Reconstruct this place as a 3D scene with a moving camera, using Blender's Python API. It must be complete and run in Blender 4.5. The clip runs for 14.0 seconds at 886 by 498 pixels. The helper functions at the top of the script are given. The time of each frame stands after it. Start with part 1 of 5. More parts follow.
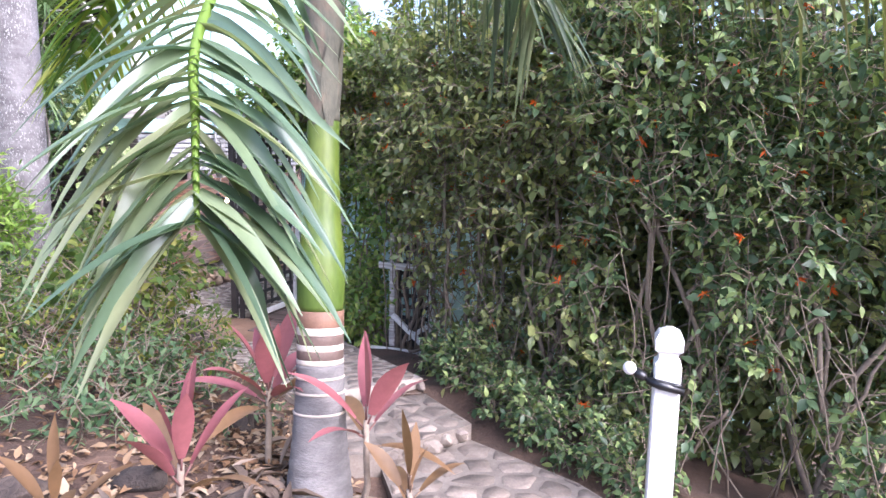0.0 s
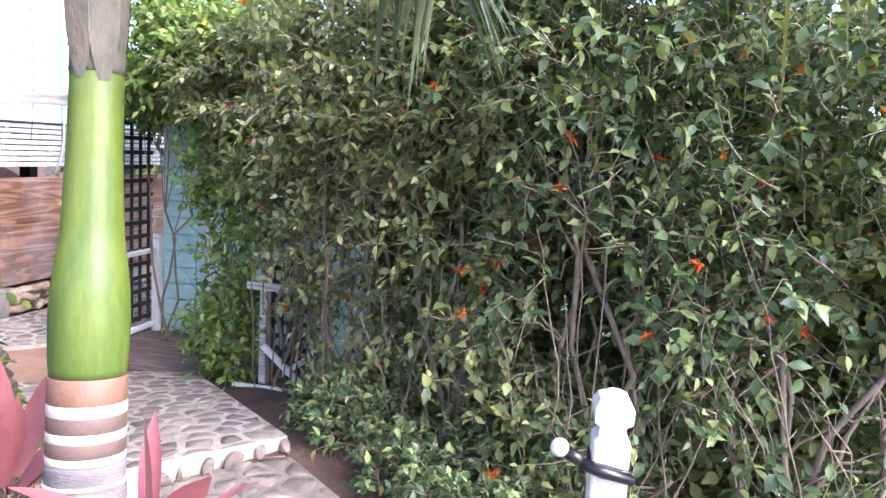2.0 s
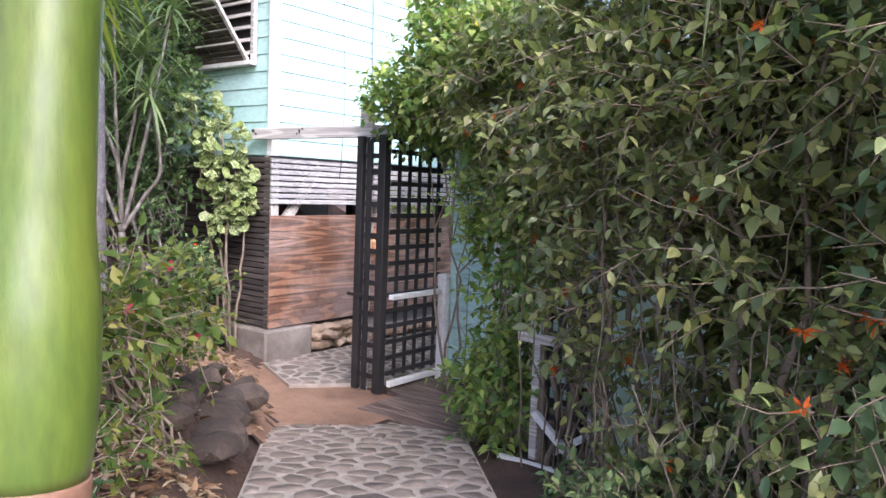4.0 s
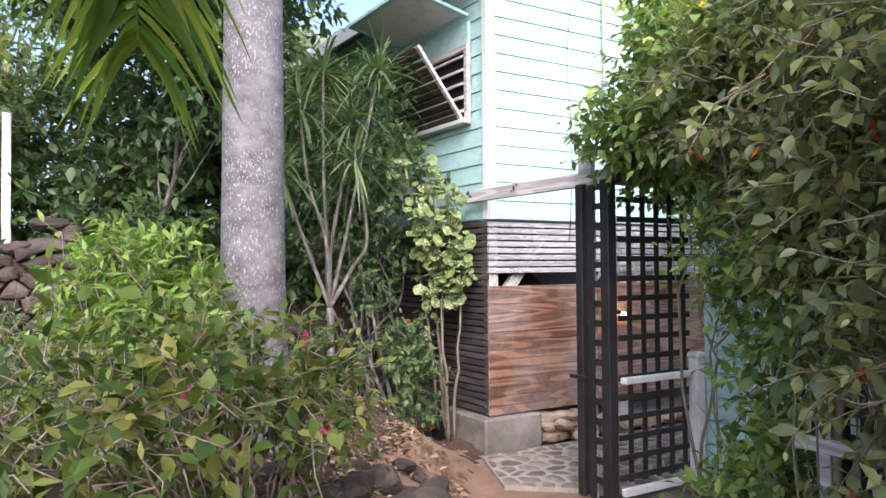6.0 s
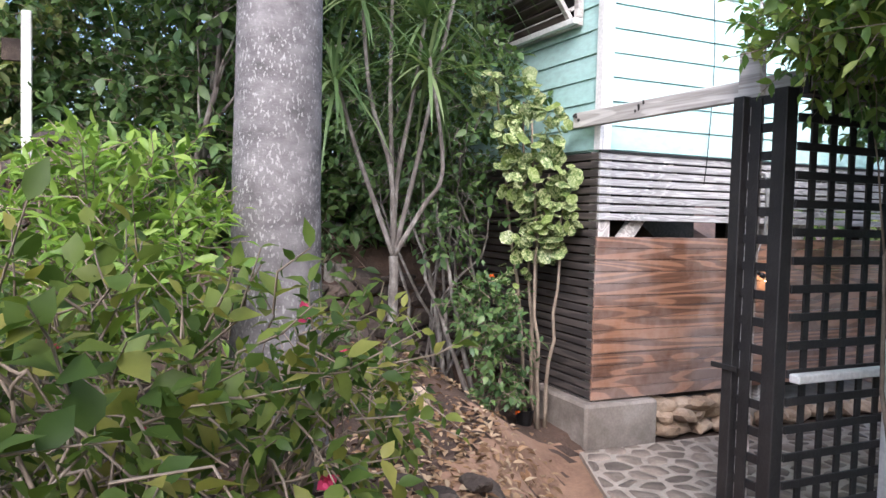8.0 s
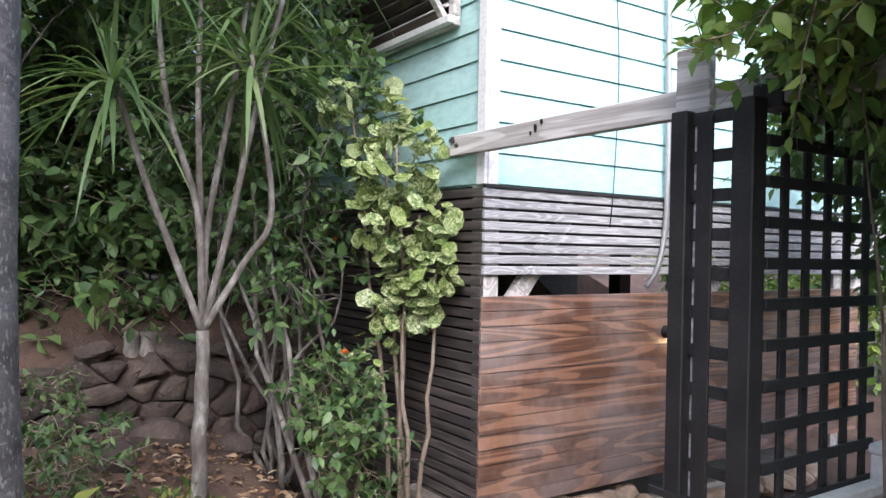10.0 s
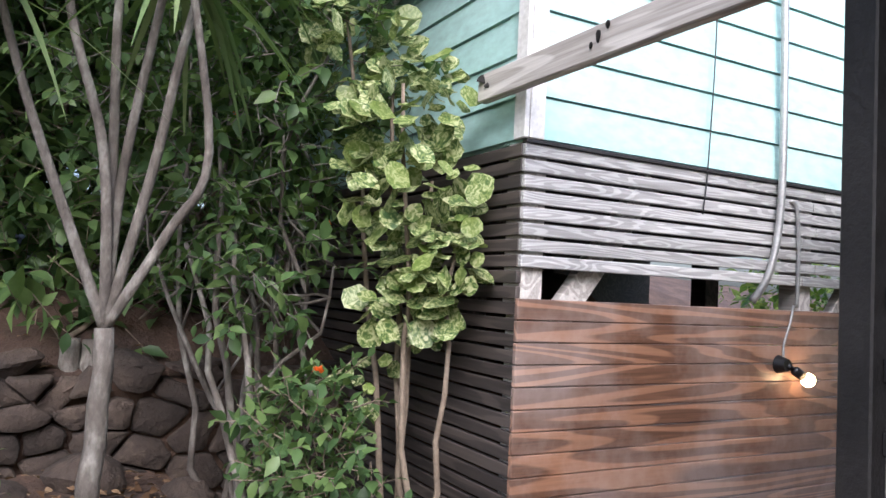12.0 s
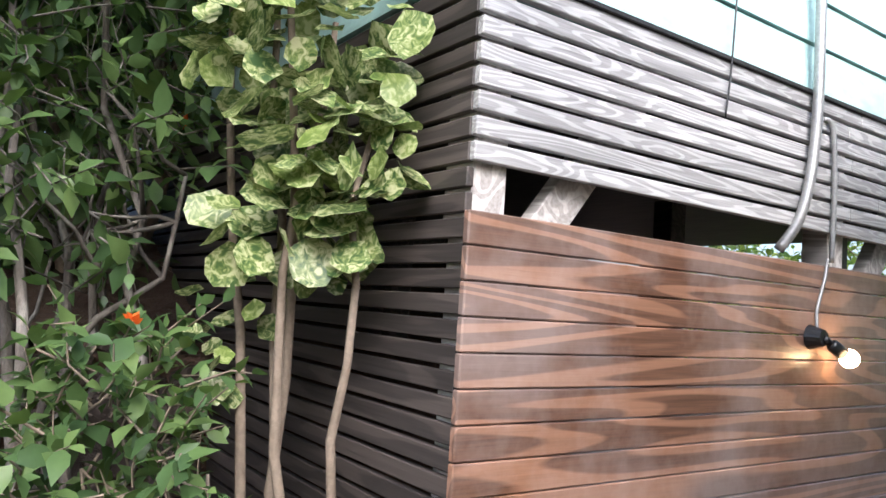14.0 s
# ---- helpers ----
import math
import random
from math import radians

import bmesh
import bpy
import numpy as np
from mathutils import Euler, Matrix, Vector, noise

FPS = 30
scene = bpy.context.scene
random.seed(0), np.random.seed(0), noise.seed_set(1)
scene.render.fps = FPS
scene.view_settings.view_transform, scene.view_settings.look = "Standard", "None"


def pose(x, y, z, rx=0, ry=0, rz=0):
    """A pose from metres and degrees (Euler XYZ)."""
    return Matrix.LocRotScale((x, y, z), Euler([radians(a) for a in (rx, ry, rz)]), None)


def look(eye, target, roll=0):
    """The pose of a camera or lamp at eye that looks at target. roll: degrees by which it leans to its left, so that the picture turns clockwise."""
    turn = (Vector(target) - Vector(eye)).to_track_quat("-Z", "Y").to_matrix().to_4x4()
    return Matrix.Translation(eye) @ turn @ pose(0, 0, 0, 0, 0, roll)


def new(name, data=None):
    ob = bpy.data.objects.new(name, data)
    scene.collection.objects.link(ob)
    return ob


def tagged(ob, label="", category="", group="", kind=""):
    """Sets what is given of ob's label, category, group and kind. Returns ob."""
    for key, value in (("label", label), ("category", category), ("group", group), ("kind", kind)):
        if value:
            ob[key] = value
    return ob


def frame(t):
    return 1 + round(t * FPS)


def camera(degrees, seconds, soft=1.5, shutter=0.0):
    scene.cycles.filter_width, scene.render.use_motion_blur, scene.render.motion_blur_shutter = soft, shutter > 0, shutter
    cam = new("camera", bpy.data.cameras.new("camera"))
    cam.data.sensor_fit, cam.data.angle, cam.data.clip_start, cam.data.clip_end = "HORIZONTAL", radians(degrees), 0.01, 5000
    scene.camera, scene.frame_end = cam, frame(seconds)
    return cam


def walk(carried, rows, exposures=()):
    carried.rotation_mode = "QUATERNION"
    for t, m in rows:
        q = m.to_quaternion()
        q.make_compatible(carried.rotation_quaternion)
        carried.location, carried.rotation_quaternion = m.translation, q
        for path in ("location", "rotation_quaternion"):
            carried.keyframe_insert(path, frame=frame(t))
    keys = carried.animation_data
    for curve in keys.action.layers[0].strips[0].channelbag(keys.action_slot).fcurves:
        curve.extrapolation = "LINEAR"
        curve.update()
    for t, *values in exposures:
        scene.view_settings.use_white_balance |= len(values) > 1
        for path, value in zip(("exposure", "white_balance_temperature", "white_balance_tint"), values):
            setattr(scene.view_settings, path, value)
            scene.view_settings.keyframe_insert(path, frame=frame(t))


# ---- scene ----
cam = camera(61.8, 14.0)
PATH = [
    (0, (0.201, 0.463, 1.941), (-0.442, 2.332, 1.64), 1.3),
    (0.5, (0.208, 0.682, 1.962), (-0.413, 2.549, 1.607), 1.1),
    (1, (0.153, 0.888, 1.932), (-0.383, 2.782, 1.576), 1.3),
    (1.5, (0.072, 1.171, 1.922), (-0.283, 3.096, 1.51), 0.6),
    (2, (0.017, 1.458, 1.848), (-0.381, 3.401, 1.588), 3.3),
    (2.5, (-0.029, 1.731, 1.816), (-0.561, 3.656, 1.709), 1.2),
    (3, (-0.094, 2.054, 1.783), (-0.838, 3.908, 1.682), 0.3),
    (3.5, (-0.085, 2.291, 1.723), (-1.21, 3.94, 1.613), 2.2),
    (3.9, (-0.122, 2.604, 1.662), (-1.311, 4.205, 1.504), 1.8),
    (4, (-0.149, 2.616, 1.658), (-1.36, 4.199, 1.497), 2.2),
    (4.2, (-0.186, 2.727, 1.655), (-1.473, 4.251, 1.513), 2.5),
    (6.5, (-0.895, 3.723, 1.487), (-2.693, 4.598, 1.525), 1.2),
    (6.9, (-1.126, 3.815, 1.466), (-2.988, 4.544, 1.464), 3.8),
    (7, (-1.143, 3.847, 1.446), (-3.01, 4.564, 1.439), 4.2),
    (7.2, (-1.238, 3.927, 1.424), (-3.085, 4.694, 1.413), 2.6),
    (9.3, (-2.382, 4.772, 1.629), (-4.162, 5.669, 1.469), 2.4),
    (9.5, (-2.457, 4.846, 1.643), (-4.222, 5.782, 1.534), 2.4),
    (10, (-2.735, 4.935, 1.58), (-4.395, 6.05, 1.581), 1.2),
    (10.2, (-2.835, 5.047, 1.559), (-4.473, 6.194, 1.535), 2.5),
    (10.5, (-2.945, 5.146, 1.532), (-4.585, 6.29, 1.588), 1.7),
    (11, (-3.235, 5.336, 1.528), (-4.833, 6.539, 1.518), 2.4),
    (11.2, (-3.336, 5.408, 1.534), (-4.933, 6.611, 1.516), 1.9),
    (11.5, (-3.419, 5.489, 1.489), (-5.022, 6.685, 1.492), 2.4),
    (12, (-3.557, 5.683, 1.368), (-5.308, 6.644, 1.476), 2.8),
    (12.5, (-3.786, 5.858, 1.314), (-5.509, 6.866, 1.439), 3.3),
    (13, (-3.984, 6.015, 1.276), (-5.729, 6.99, 1.347), 4.3),
    (13.5, (-4.151, 6.181, 1.181), (-5.932, 7.076, 1.345), 5.5),
    (14, (-4.402, 6.206, 1.142), (-6.041, 7.342, 1.29), 3.8),
]
EXPOSURES = [(0.0, 2.1, 5450, 24), (1.5, 2.15, 5450, 24), (2.0, 2.45, 5500, 24), (2.6, 2.25, 5550, 23), (3.5, 1.95, 5650, 22), (5.0, 1.72, 5700, 20), (6.5, 1.62, 5750, 18), (9.5, 1.48, 5600, 16), (11.0, 1.32, 5600, 16), (12.2, 1.4, 5700, 15), (13.0, 1.38, 5750, 14), (14.0, 1.72, 5750, 13)]
walk(cam, [(t, look(eye, target, roll)) for t, eye, target, roll in PATH], EXPOSURES)

# ---- light ----
world = bpy.data.worlds.new("sky_world")
scene.world = world
world.use_nodes = True
wn, wl = world.node_tree.nodes, world.node_tree.links
sky = wn.new("ShaderNodeTexSky")
sky.sky_type, sky.sun_disc = "NISHITA", False
SUN_DIR = Vector((0.62, -0.3, 0.62)).normalized()
sky.sun_elevation = math.asin(SUN_DIR.z)
sky.sun_rotation = math.atan2(SUN_DIR.x, SUN_DIR.y)
sky.air_density, sky.dust_density, sky.ozone_density = 1.0, 5.0, 1.0
wn["Background"].inputs["Strength"].default_value = 0.15
wl.new(sky.outputs[0], wn["Background"].inputs[0])
sun = new("sun", bpy.data.lights.new("sun", "SUN"))
sun.data.energy, sun.data.angle, sun.data.color = 1.5, radians(45), (1.0, 0.98, 0.95)
sun.matrix_world = look(SUN_DIR * 30, (0, 0, 0))


# ---- materials ----
class Mat:
    """A small builder of node materials."""

    def __init__(self, name, rough=0.6, metal=0.0):
        self.m = bpy.data.materials.new(name)
        self.m.use_nodes = True
        self.t = self.m.node_tree
        self.b = self.t.nodes["Principled BSDF"]
        self.b.inputs["Roughness"].default_value = rough
        self.b.inputs["Metallic"].default_value = metal

    def node(self, kind, **sets):
        n = self.t.nodes.new(kind)
        for k, v in sets.items():
            n.inputs[k.replace("_", " ")].default_value = v
        return n

    def link(self, a, b):
        self.t.links.new(a, b)

    def coords(self, scale=(1, 1, 1), source="Object", turn=(0, 0, 0)):
        c = self.t.nodes.new("ShaderNodeTexCoord").outputs["Object"] if source == "Object" else self.t.nodes.new("ShaderNodeNewGeometry").outputs["Position"]
        mp = self.node("ShaderNodeMapping", Scale=scale, Rotation=turn)
        self.link(c, mp.inputs["Vector"])
        return mp.outputs[0]

    def noise(self, vec, scale, detail=5.0, rough=0.6, distort=0.0):
        n = self.node("ShaderNodeTexNoise", Scale=scale, Detail=detail, Roughness=rough, Distortion=distort)
        self.link(vec, n.inputs["Vector"])
        return n.outputs["Fac"]

    def ramp(self, fac, stops):
        r = self.t.nodes.new("ShaderNodeValToRGB")
        e = r.color_ramp.elements
        while len(e) < len(stops):
            e.new(0.5)
        for el, (p, c) in zip(e, stops):
            el.position, el.color = p, (*c, 1)
        self.link(fac, r.inputs[0])
        return r.outputs[0]

    def mix(self, fac, a, b, kind="MIX"):
        n = self.t.nodes.new("ShaderNodeMix")
        n.data_type, n.blend_type = "RGBA", kind
        for sock, v in ((n.inputs[0], fac), (n.inputs[6], a), (n.inputs[7], b)):
            if isinstance(v, (int, float)):
                sock.default_value = v
            elif isinstance(v, tuple):
                sock.default_value = (*v, 1)
            else:
                self.link(v, sock)
        return n.outputs[2]

    def color(self, c):
        if isinstance(c, tuple):
            self.b.inputs["Base Color"].default_value = (*c, 1)
        else:
            self.link(c, self.b.inputs["Base Color"])
        return self

    def bump(self, h, strength=0.3, dist=0.01):
        n = self.node("ShaderNodeBump", Strength=strength, Distance=dist)
        self.link(h, n.inputs["Height"])
        self.link(n.outputs[0], self.b.inputs["Normal"])
        return self

    def rnd(self, island=True):
        if island:
            return self.t.nodes.new("ShaderNodeNewGeometry").outputs["Random Per Island"]
        return self.t.nodes.new("ShaderNodeObjectInfo").outputs["Random"]


def mottled(name, cols, scale=6.0, fine=60.0, rough=0.7, bump=0.3, stretch=(1, 1, 1), source="Position", dist=0.01, metal=0.0, pieces=0.0):
    """Two scales of noise through a colour ramp; pieces: how far each object's own shade varies."""
    k = Mat(name, rough, metal)
    v = k.coords(stretch, source)
    a, f = k.noise(v, scale), k.noise(v, fine, 3.0)
    n = len(cols)
    c = k.ramp(a, [(0.28 + 0.44 * i / max(1, n - 1), col) for i, col in enumerate(cols)])
    c = k.mix(0.35, c, k.ramp(f, [(0.3, (0.35, 0.35, 0.35)), (0.7, (1, 1, 1))]), "MULTIPLY")
    if pieces:
        r = k.ramp(k.rnd(False), [(0, (1 - pieces,) * 3), (1, (1 + pieces,) * 3)])
        c = k.mix(1.0, c, r, "MULTIPLY")
    k.color(c)
    if bump:
        k.bump(f, bump, dist)
    return k.m


def wood(name, dark, light, axis, scale=1.0, rough=0.6, pieces=0.15, wear=None, bump=0.35, rings=9.0):
    """Grain that runs along axis, with cathedral figures."""
    k = Mat(name, rough)
    st = [1.0, 1.0, 1.0]
    st[axis] = 0.09
    v = k.coords(tuple(s * scale for s in st), "Position")
    warp = k.noise(v, 3.2, 2.0, 0.5, 0.4)
    wave = k.node("ShaderNodeMath")
    wave.operation = "MULTIPLY"
    k.link(warp, wave.inputs[0])
    wave.inputs[1].default_value = rings * 6.28
    sn = k.node("ShaderNodeMath")
    sn.operation = "SINE"
    k.link(wave.outputs[0], sn.inputs[0])
    st2 = [90.0, 90.0, 90.0]
    st2[axis] = 3.0
    fine = k.noise(k.coords(tuple(st2), "Position"), 1.0, 3.0)
    fig = k.ramp(sn.outputs[0], [(0.06, dark), (0.5, light)])
    c = k.mix(0.38, fig, k.ramp(fine, [(0.35, tuple(0.45 * a for a in light)), (0.65, light)]), "MIX")
    if wear:
        w = k.ramp(k.noise(k.coords((1, 1, 1), "Position"), 2.6, 6.0, 0.65), [(0.38, (0, 0, 0)), (0.62, (1, 1, 1))])
        c = k.mix(w, c, k.mix(0.6, wear, fig))
    if pieces:
        c = k.mix(1.0, c, k.ramp(k.rnd(False), [(0, (1 - pieces,) * 3), (1, (1 + pieces,) * 3)]), "MULTIPLY")
    k.color(c).bump(fine, bump, 0.003)
    return k.m


def leaf_mat(name, cols, rough=0.45, glow=0.35, spec=0.4):
    """Leaves: the shade varies leaf by leaf, and light comes through."""
    k = Mat(name, rough)
    n = len(cols)
    c = k.ramp(k.rnd(), [(i / (n - 1), col) for i, col in enumerate(cols)])
    v = k.coords((1, 1, 1), "Position")
    c = k.mix(0.3, c, k.ramp(k.noise(v, 35.0, 3.0), [(0.3, (0.45, 0.5, 0.4)), (0.7, (1, 1, 1))]), "MULTIPLY")
    k.color(c)
    k.b.inputs["Specular IOR Level"].default_value = spec
    tr = k.node("ShaderNodeBsdfTranslucent")
    k.link(k.mix(1.0, c, (1.2, 1.3, 0.75), "MULTIPLY"), tr.inputs["Color"])
    mx = k.node("ShaderNodeMixShader", Fac=glow)
    k.link(k.b.outputs[0], mx.inputs[1])
    k.link(tr.outputs[0], mx.inputs[2])
    k.link(mx.outputs[0], k.t.nodes["Material Output"].inputs["Surface"])
    return k.m


def plain(name, col, rough=0.5, metal=0.0, vary=0.25, scale=12.0):
    return mottled(name, [tuple(a * (1 - vary) for a in col), col], scale, 90.0, rough, 0.12, metal=metal)


M = {}
M["soil"] = mottled("soil", [(0.035, 0.021, 0.015), (0.075, 0.044, 0.029), (0.135, 0.082, 0.054)], 1.6, 38.0, 0.95, 0.8, dist=0.02)
M["earth"] = mottled("trodden_earth", [(0.16, 0.09, 0.056), (0.27, 0.16, 0.1), (0.36, 0.23, 0.155)], 2.2, 45.0, 0.95, 0.6, dist=0.01)
M["stone"] = mottled("flagstone", [(0.1, 0.08, 0.066), (0.2, 0.16, 0.128), (0.32, 0.265, 0.215)], 5.0, 70.0, 0.85, 0.5, pieces=0.3)
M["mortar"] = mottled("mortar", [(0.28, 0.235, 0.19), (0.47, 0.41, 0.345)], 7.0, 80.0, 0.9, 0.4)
# browner weathered mortar, with hedge and palm shade put into its colour
M["dirty_shaded_mortar"] = mottled("weathered_shaded_mortar", [(0.13, 0.105, 0.085), (0.25, 0.21, 0.172)], 7.0, 80.0, 0.9, 0.4)
M["rock"] = mottled("rock", [(0.022, 0.016, 0.012), (0.052, 0.037, 0.028), (0.115, 0.084, 0.063)], 4.0, 40.0, 0.9, 0.7, dist=0.02, pieces=0.3)
M["pale_rock"] = mottled("pale_rock", [(0.22, 0.15, 0.1), (0.42, 0.3, 0.2), (0.55, 0.44, 0.33)], 5.0, 45.0, 0.9, 0.6, dist=0.02, pieces=0.2)
M["concrete"] = mottled("concrete", [(0.1, 0.078, 0.062), (0.21, 0.18, 0.15), (0.34, 0.3, 0.26)], 3.0, 60.0, 0.9, 0.4)
M["teal"] = mottled("teal_paint", [(0.4, 0.63, 0.59), (0.47, 0.7, 0.66), (0.52, 0.74, 0.7)], 1.6, 30.0, 0.5, 0.1, (0.4, 0.4, 1))
M["white"] = mottled("white_paint", [(0.62, 0.6, 0.57), (0.78, 0.77, 0.74), (0.82, 0.81, 0.79)], 5.0, 50.0, 0.55, 0.2)
# weathered timber; on the hut's white rail this grey stands in for shade
M["grey_wood"] = wood("weathered_and_shaded_wood", (0.34, 0.31, 0.28), (0.62, 0.59, 0.55), 0, 2.0, 0.75, 0.1)
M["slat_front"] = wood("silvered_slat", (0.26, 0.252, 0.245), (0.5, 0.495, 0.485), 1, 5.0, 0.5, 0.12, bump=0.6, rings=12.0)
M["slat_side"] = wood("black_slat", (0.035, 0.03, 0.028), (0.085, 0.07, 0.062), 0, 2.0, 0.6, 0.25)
M["ply"] = wood("brown_board", (0.06, 0.026, 0.015), (0.3, 0.155, 0.092), 1, 1.25, 0.28, 0.04, (0.5, 0.41, 0.37), 0.3, 12.0)
M["boarded_brown"] = wood("dark_brown_shutter", (0.05, 0.036, 0.032), (0.11, 0.082, 0.074), 0, 2.0, 0.6, 0.15)
M["black"] = mottled("black_stain", [(0.012, 0.011, 0.011), (0.03, 0.027, 0.026)], 6.0, 60.0, 0.6, 0.3)
M["deck"] = wood("deck_board", (0.07, 0.045, 0.035), (0.2, 0.14, 0.115), 0, 2.0, 0.6, 0.2)
M["metal"] = plain("galvanised", (0.45, 0.45, 0.44), 0.45, 0.6)
M["plastic"] = plain("black_plastic", (0.012, 0.012, 0.013), 0.3)
M["bark"] = mottled("bark", [(0.07, 0.058, 0.048), (0.15, 0.13, 0.11), (0.36, 0.34, 0.3)], 14.0, 80.0, 0.9, 0.7, (1, 1, 0.5))
M["twig"] = mottled("twig", [(0.16, 0.12, 0.085), (0.3, 0.24, 0.18)], 12.0, 70.0, 0.85, 0.4)
M["dark"] = plain("painted_cavity", (0.02, 0.018, 0.016), 0.9)


# ---- mesh helpers ----
def fast_mesh(name, verts, tris, smooth=False):
    me = bpy.data.meshes.new(name)
    v, f = np.asarray(verts, np.float32), np.asarray(tris, np.int32)
    me.vertices.add(len(v))
    me.vertices.foreach_set("co", v.ravel())
    me.loops.add(f.size)
    me.loops.foreach_set("vertex_index", f.ravel())
    me.polygons.add(len(f))
    me.polygons.foreach_set("loop_start", np.arange(0, f.size, 3, dtype=np.int32))
    me.update(calc_edges=True)
    if smooth:
        me.polygons.foreach_set("use_smooth", np.ones(len(f), bool))
    me.validate()
    return me


def part(name, bm, material, parent=None, label=""):
    """One mesh object of a bmesh or a mesh, under a thing or a part."""
    if isinstance(bm, bmesh.types.BMesh):
        me = bpy.data.meshes.new(name)
        bm.to_mesh(me)
        bm.free()
    else:
        me = bm
    if material and not me.materials:
        me.materials.append(material)
    ob = new(name, me)
    ob.parent = parent
    if label:
        ob["label"] = label
    return ob


def thing(name, label, category, group="", kind="", at=(0, 0, 0)):
    ob = new(name)
    ob.empty_display_size = 0.1
    ob.location = at
    return tagged(ob, label, category, group, kind)


def box_bm(x0, x1, y0, y1, z0, z1, bevel=0.003, bm=None, m=None):
    bm2 = bmesh.new()
    bmesh.ops.create_cube(bm2, size=1)
    bmesh.ops.scale(bm2, vec=(x1 - x0, y1 - y0, z1 - z0), verts=bm2.verts)
    bmesh.ops.translate(bm2, vec=((x0 + x1) / 2, (y0 + y1) / 2, (z0 + z1) / 2), verts=bm2.verts)
    if bevel:
        bmesh.ops.bevel(bm2, geom=bm2.edges[:], offset=bevel, segments=1, affect="EDGES")
    if m is not None:
        bmesh.ops.transform(bm2, matrix=m, verts=bm2.verts)
    if bm is None:
        return bm2
    me = bpy.data.meshes.new("tmp")
    bm2.to_mesh(me)
    bm2.free()
    bm.from_mesh(me)
    bpy.data.meshes.remove(me)
    return bm


class Heap:
    """Gathers triangles."""

    def __init__(self):
        self.v, self.f, self.n = [], [], 0

    def add(self, v, f):
        v, f = np.asarray(v, float).reshape(-1, 3), np.asarray(f, int).reshape(-1, 3)
        self.v.append(v)
        self.f.append(f + self.n)
        self.n += len(v)

    def mesh(self, name, smooth=False):
        if not self.v:
            self.add(np.zeros((3, 3)), [[0, 1, 2]])
        return fast_mesh(name, np.concatenate(self.v), np.concatenate(self.f), smooth)


def tube(heap, pts, radii, sides=6, cap=True):
    """A tapered tube along a line of points."""
    p = np.asarray(pts, float)
    r = np.broadcast_to(np.asarray(radii, float), (len(p),))
    d = np.gradient(p, axis=0)
    d /= np.linalg.norm(d, axis=1, keepdims=True) + 1e-9
    ref = np.array([0.0, 0.0, 1.0]) if abs(d[:, 2]).mean() < 0.8 else np.array([1.0, 0.0, 0.0])
    a = np.cross(d, ref)
    a /= np.linalg.norm(a, axis=1, keepdims=True) + 1e-9
    b = np.cross(d, a)
    an = np.linspace(0, 2 * math.pi, sides, endpoint=False)
    ring = p[:, None] + r[:, None, None] * (np.cos(an)[None, :, None] * a[:, None] + np.sin(an)[None, :, None] * b[:, None])
    v = ring.reshape(-1, 3)
    n = len(p)
    i, j = np.meshgrid(np.arange(n - 1), np.arange(sides), indexing="ij")
    k = (j + 1) % sides
    q = [i * sides + j, i * sides + k, (i + 1) * sides + k, (i + 1) * sides + j]
    f = np.concatenate([np.stack([q[0], q[1], q[2]], -1).reshape(-1, 3), np.stack([q[0], q[2], q[3]], -1).reshape(-1, 3)])
    if cap:
        v = np.concatenate([v, p[:1], p[-1:]])
        c0, c1 = n * sides, n * sides + 1
        f = np.concatenate([f, [[c0, (s + 1) % sides, s] for s in range(sides)], [[c1, (n - 1) * sides + s, (n - 1) * sides + (s + 1) % sides] for s in range(sides)]])
    heap.add(v, f)


def bend(rng, a, b, wob=0.15, n=7, lift=0.0):
    """A crooked line from a to b."""
    a, b = np.asarray(a, float), np.asarray(b, float)
    t = np.linspace(0, 1, n)[:, None]
    ln = np.linalg.norm(b - a)
    off = np.cumsum(rng.normal(0, 1, (n, 3)), axis=0) * wob * ln / n
    off -= t * off[-1]
    off -= (1 - t) * off[0]
    p = a + (b - a) * t + off
    p[:, 2] += lift * np.sin(t[:, 0] * math.pi) * ln
    return p


OVATE = (np.array([(0, 0, 0), (-.34, .22, .06), (.34, .22, .06), (0, .3, 0), (-.42, .52, .07), (.42, .52, .07), (0, .62, -.02), (0, 1, -.13)]),
         np.array([(0, 3, 1), (0, 2, 3), (1, 3, 4), (3, 6, 4), (2, 5, 3), (3, 5, 6), (4, 6, 7), (6, 5, 7)]))
SLIM = (np.array([(0, 0, 0), (-.5, .4, .04), (.5, .4, .04), (0, .45, 0), (0, 1, -.15)]), np.array([(0, 3, 1), (0, 2, 3), (1, 3, 4), (3, 2, 4)]))
_a = np.linspace(0, 2 * math.pi, 11)[:-1]
ROUND = (np.concatenate([[(0, .5, -.03)], np.stack([.5 * np.sin(_a) * (1 + .1 * np.cos(5 * _a)), .5 - .5 * np.cos(_a), .05 * np.sin(3 * _a) + .04], -1)]),
         np.array([(0, 1 + i, 1 + (i + 1) % 10) for i in range(10)]))


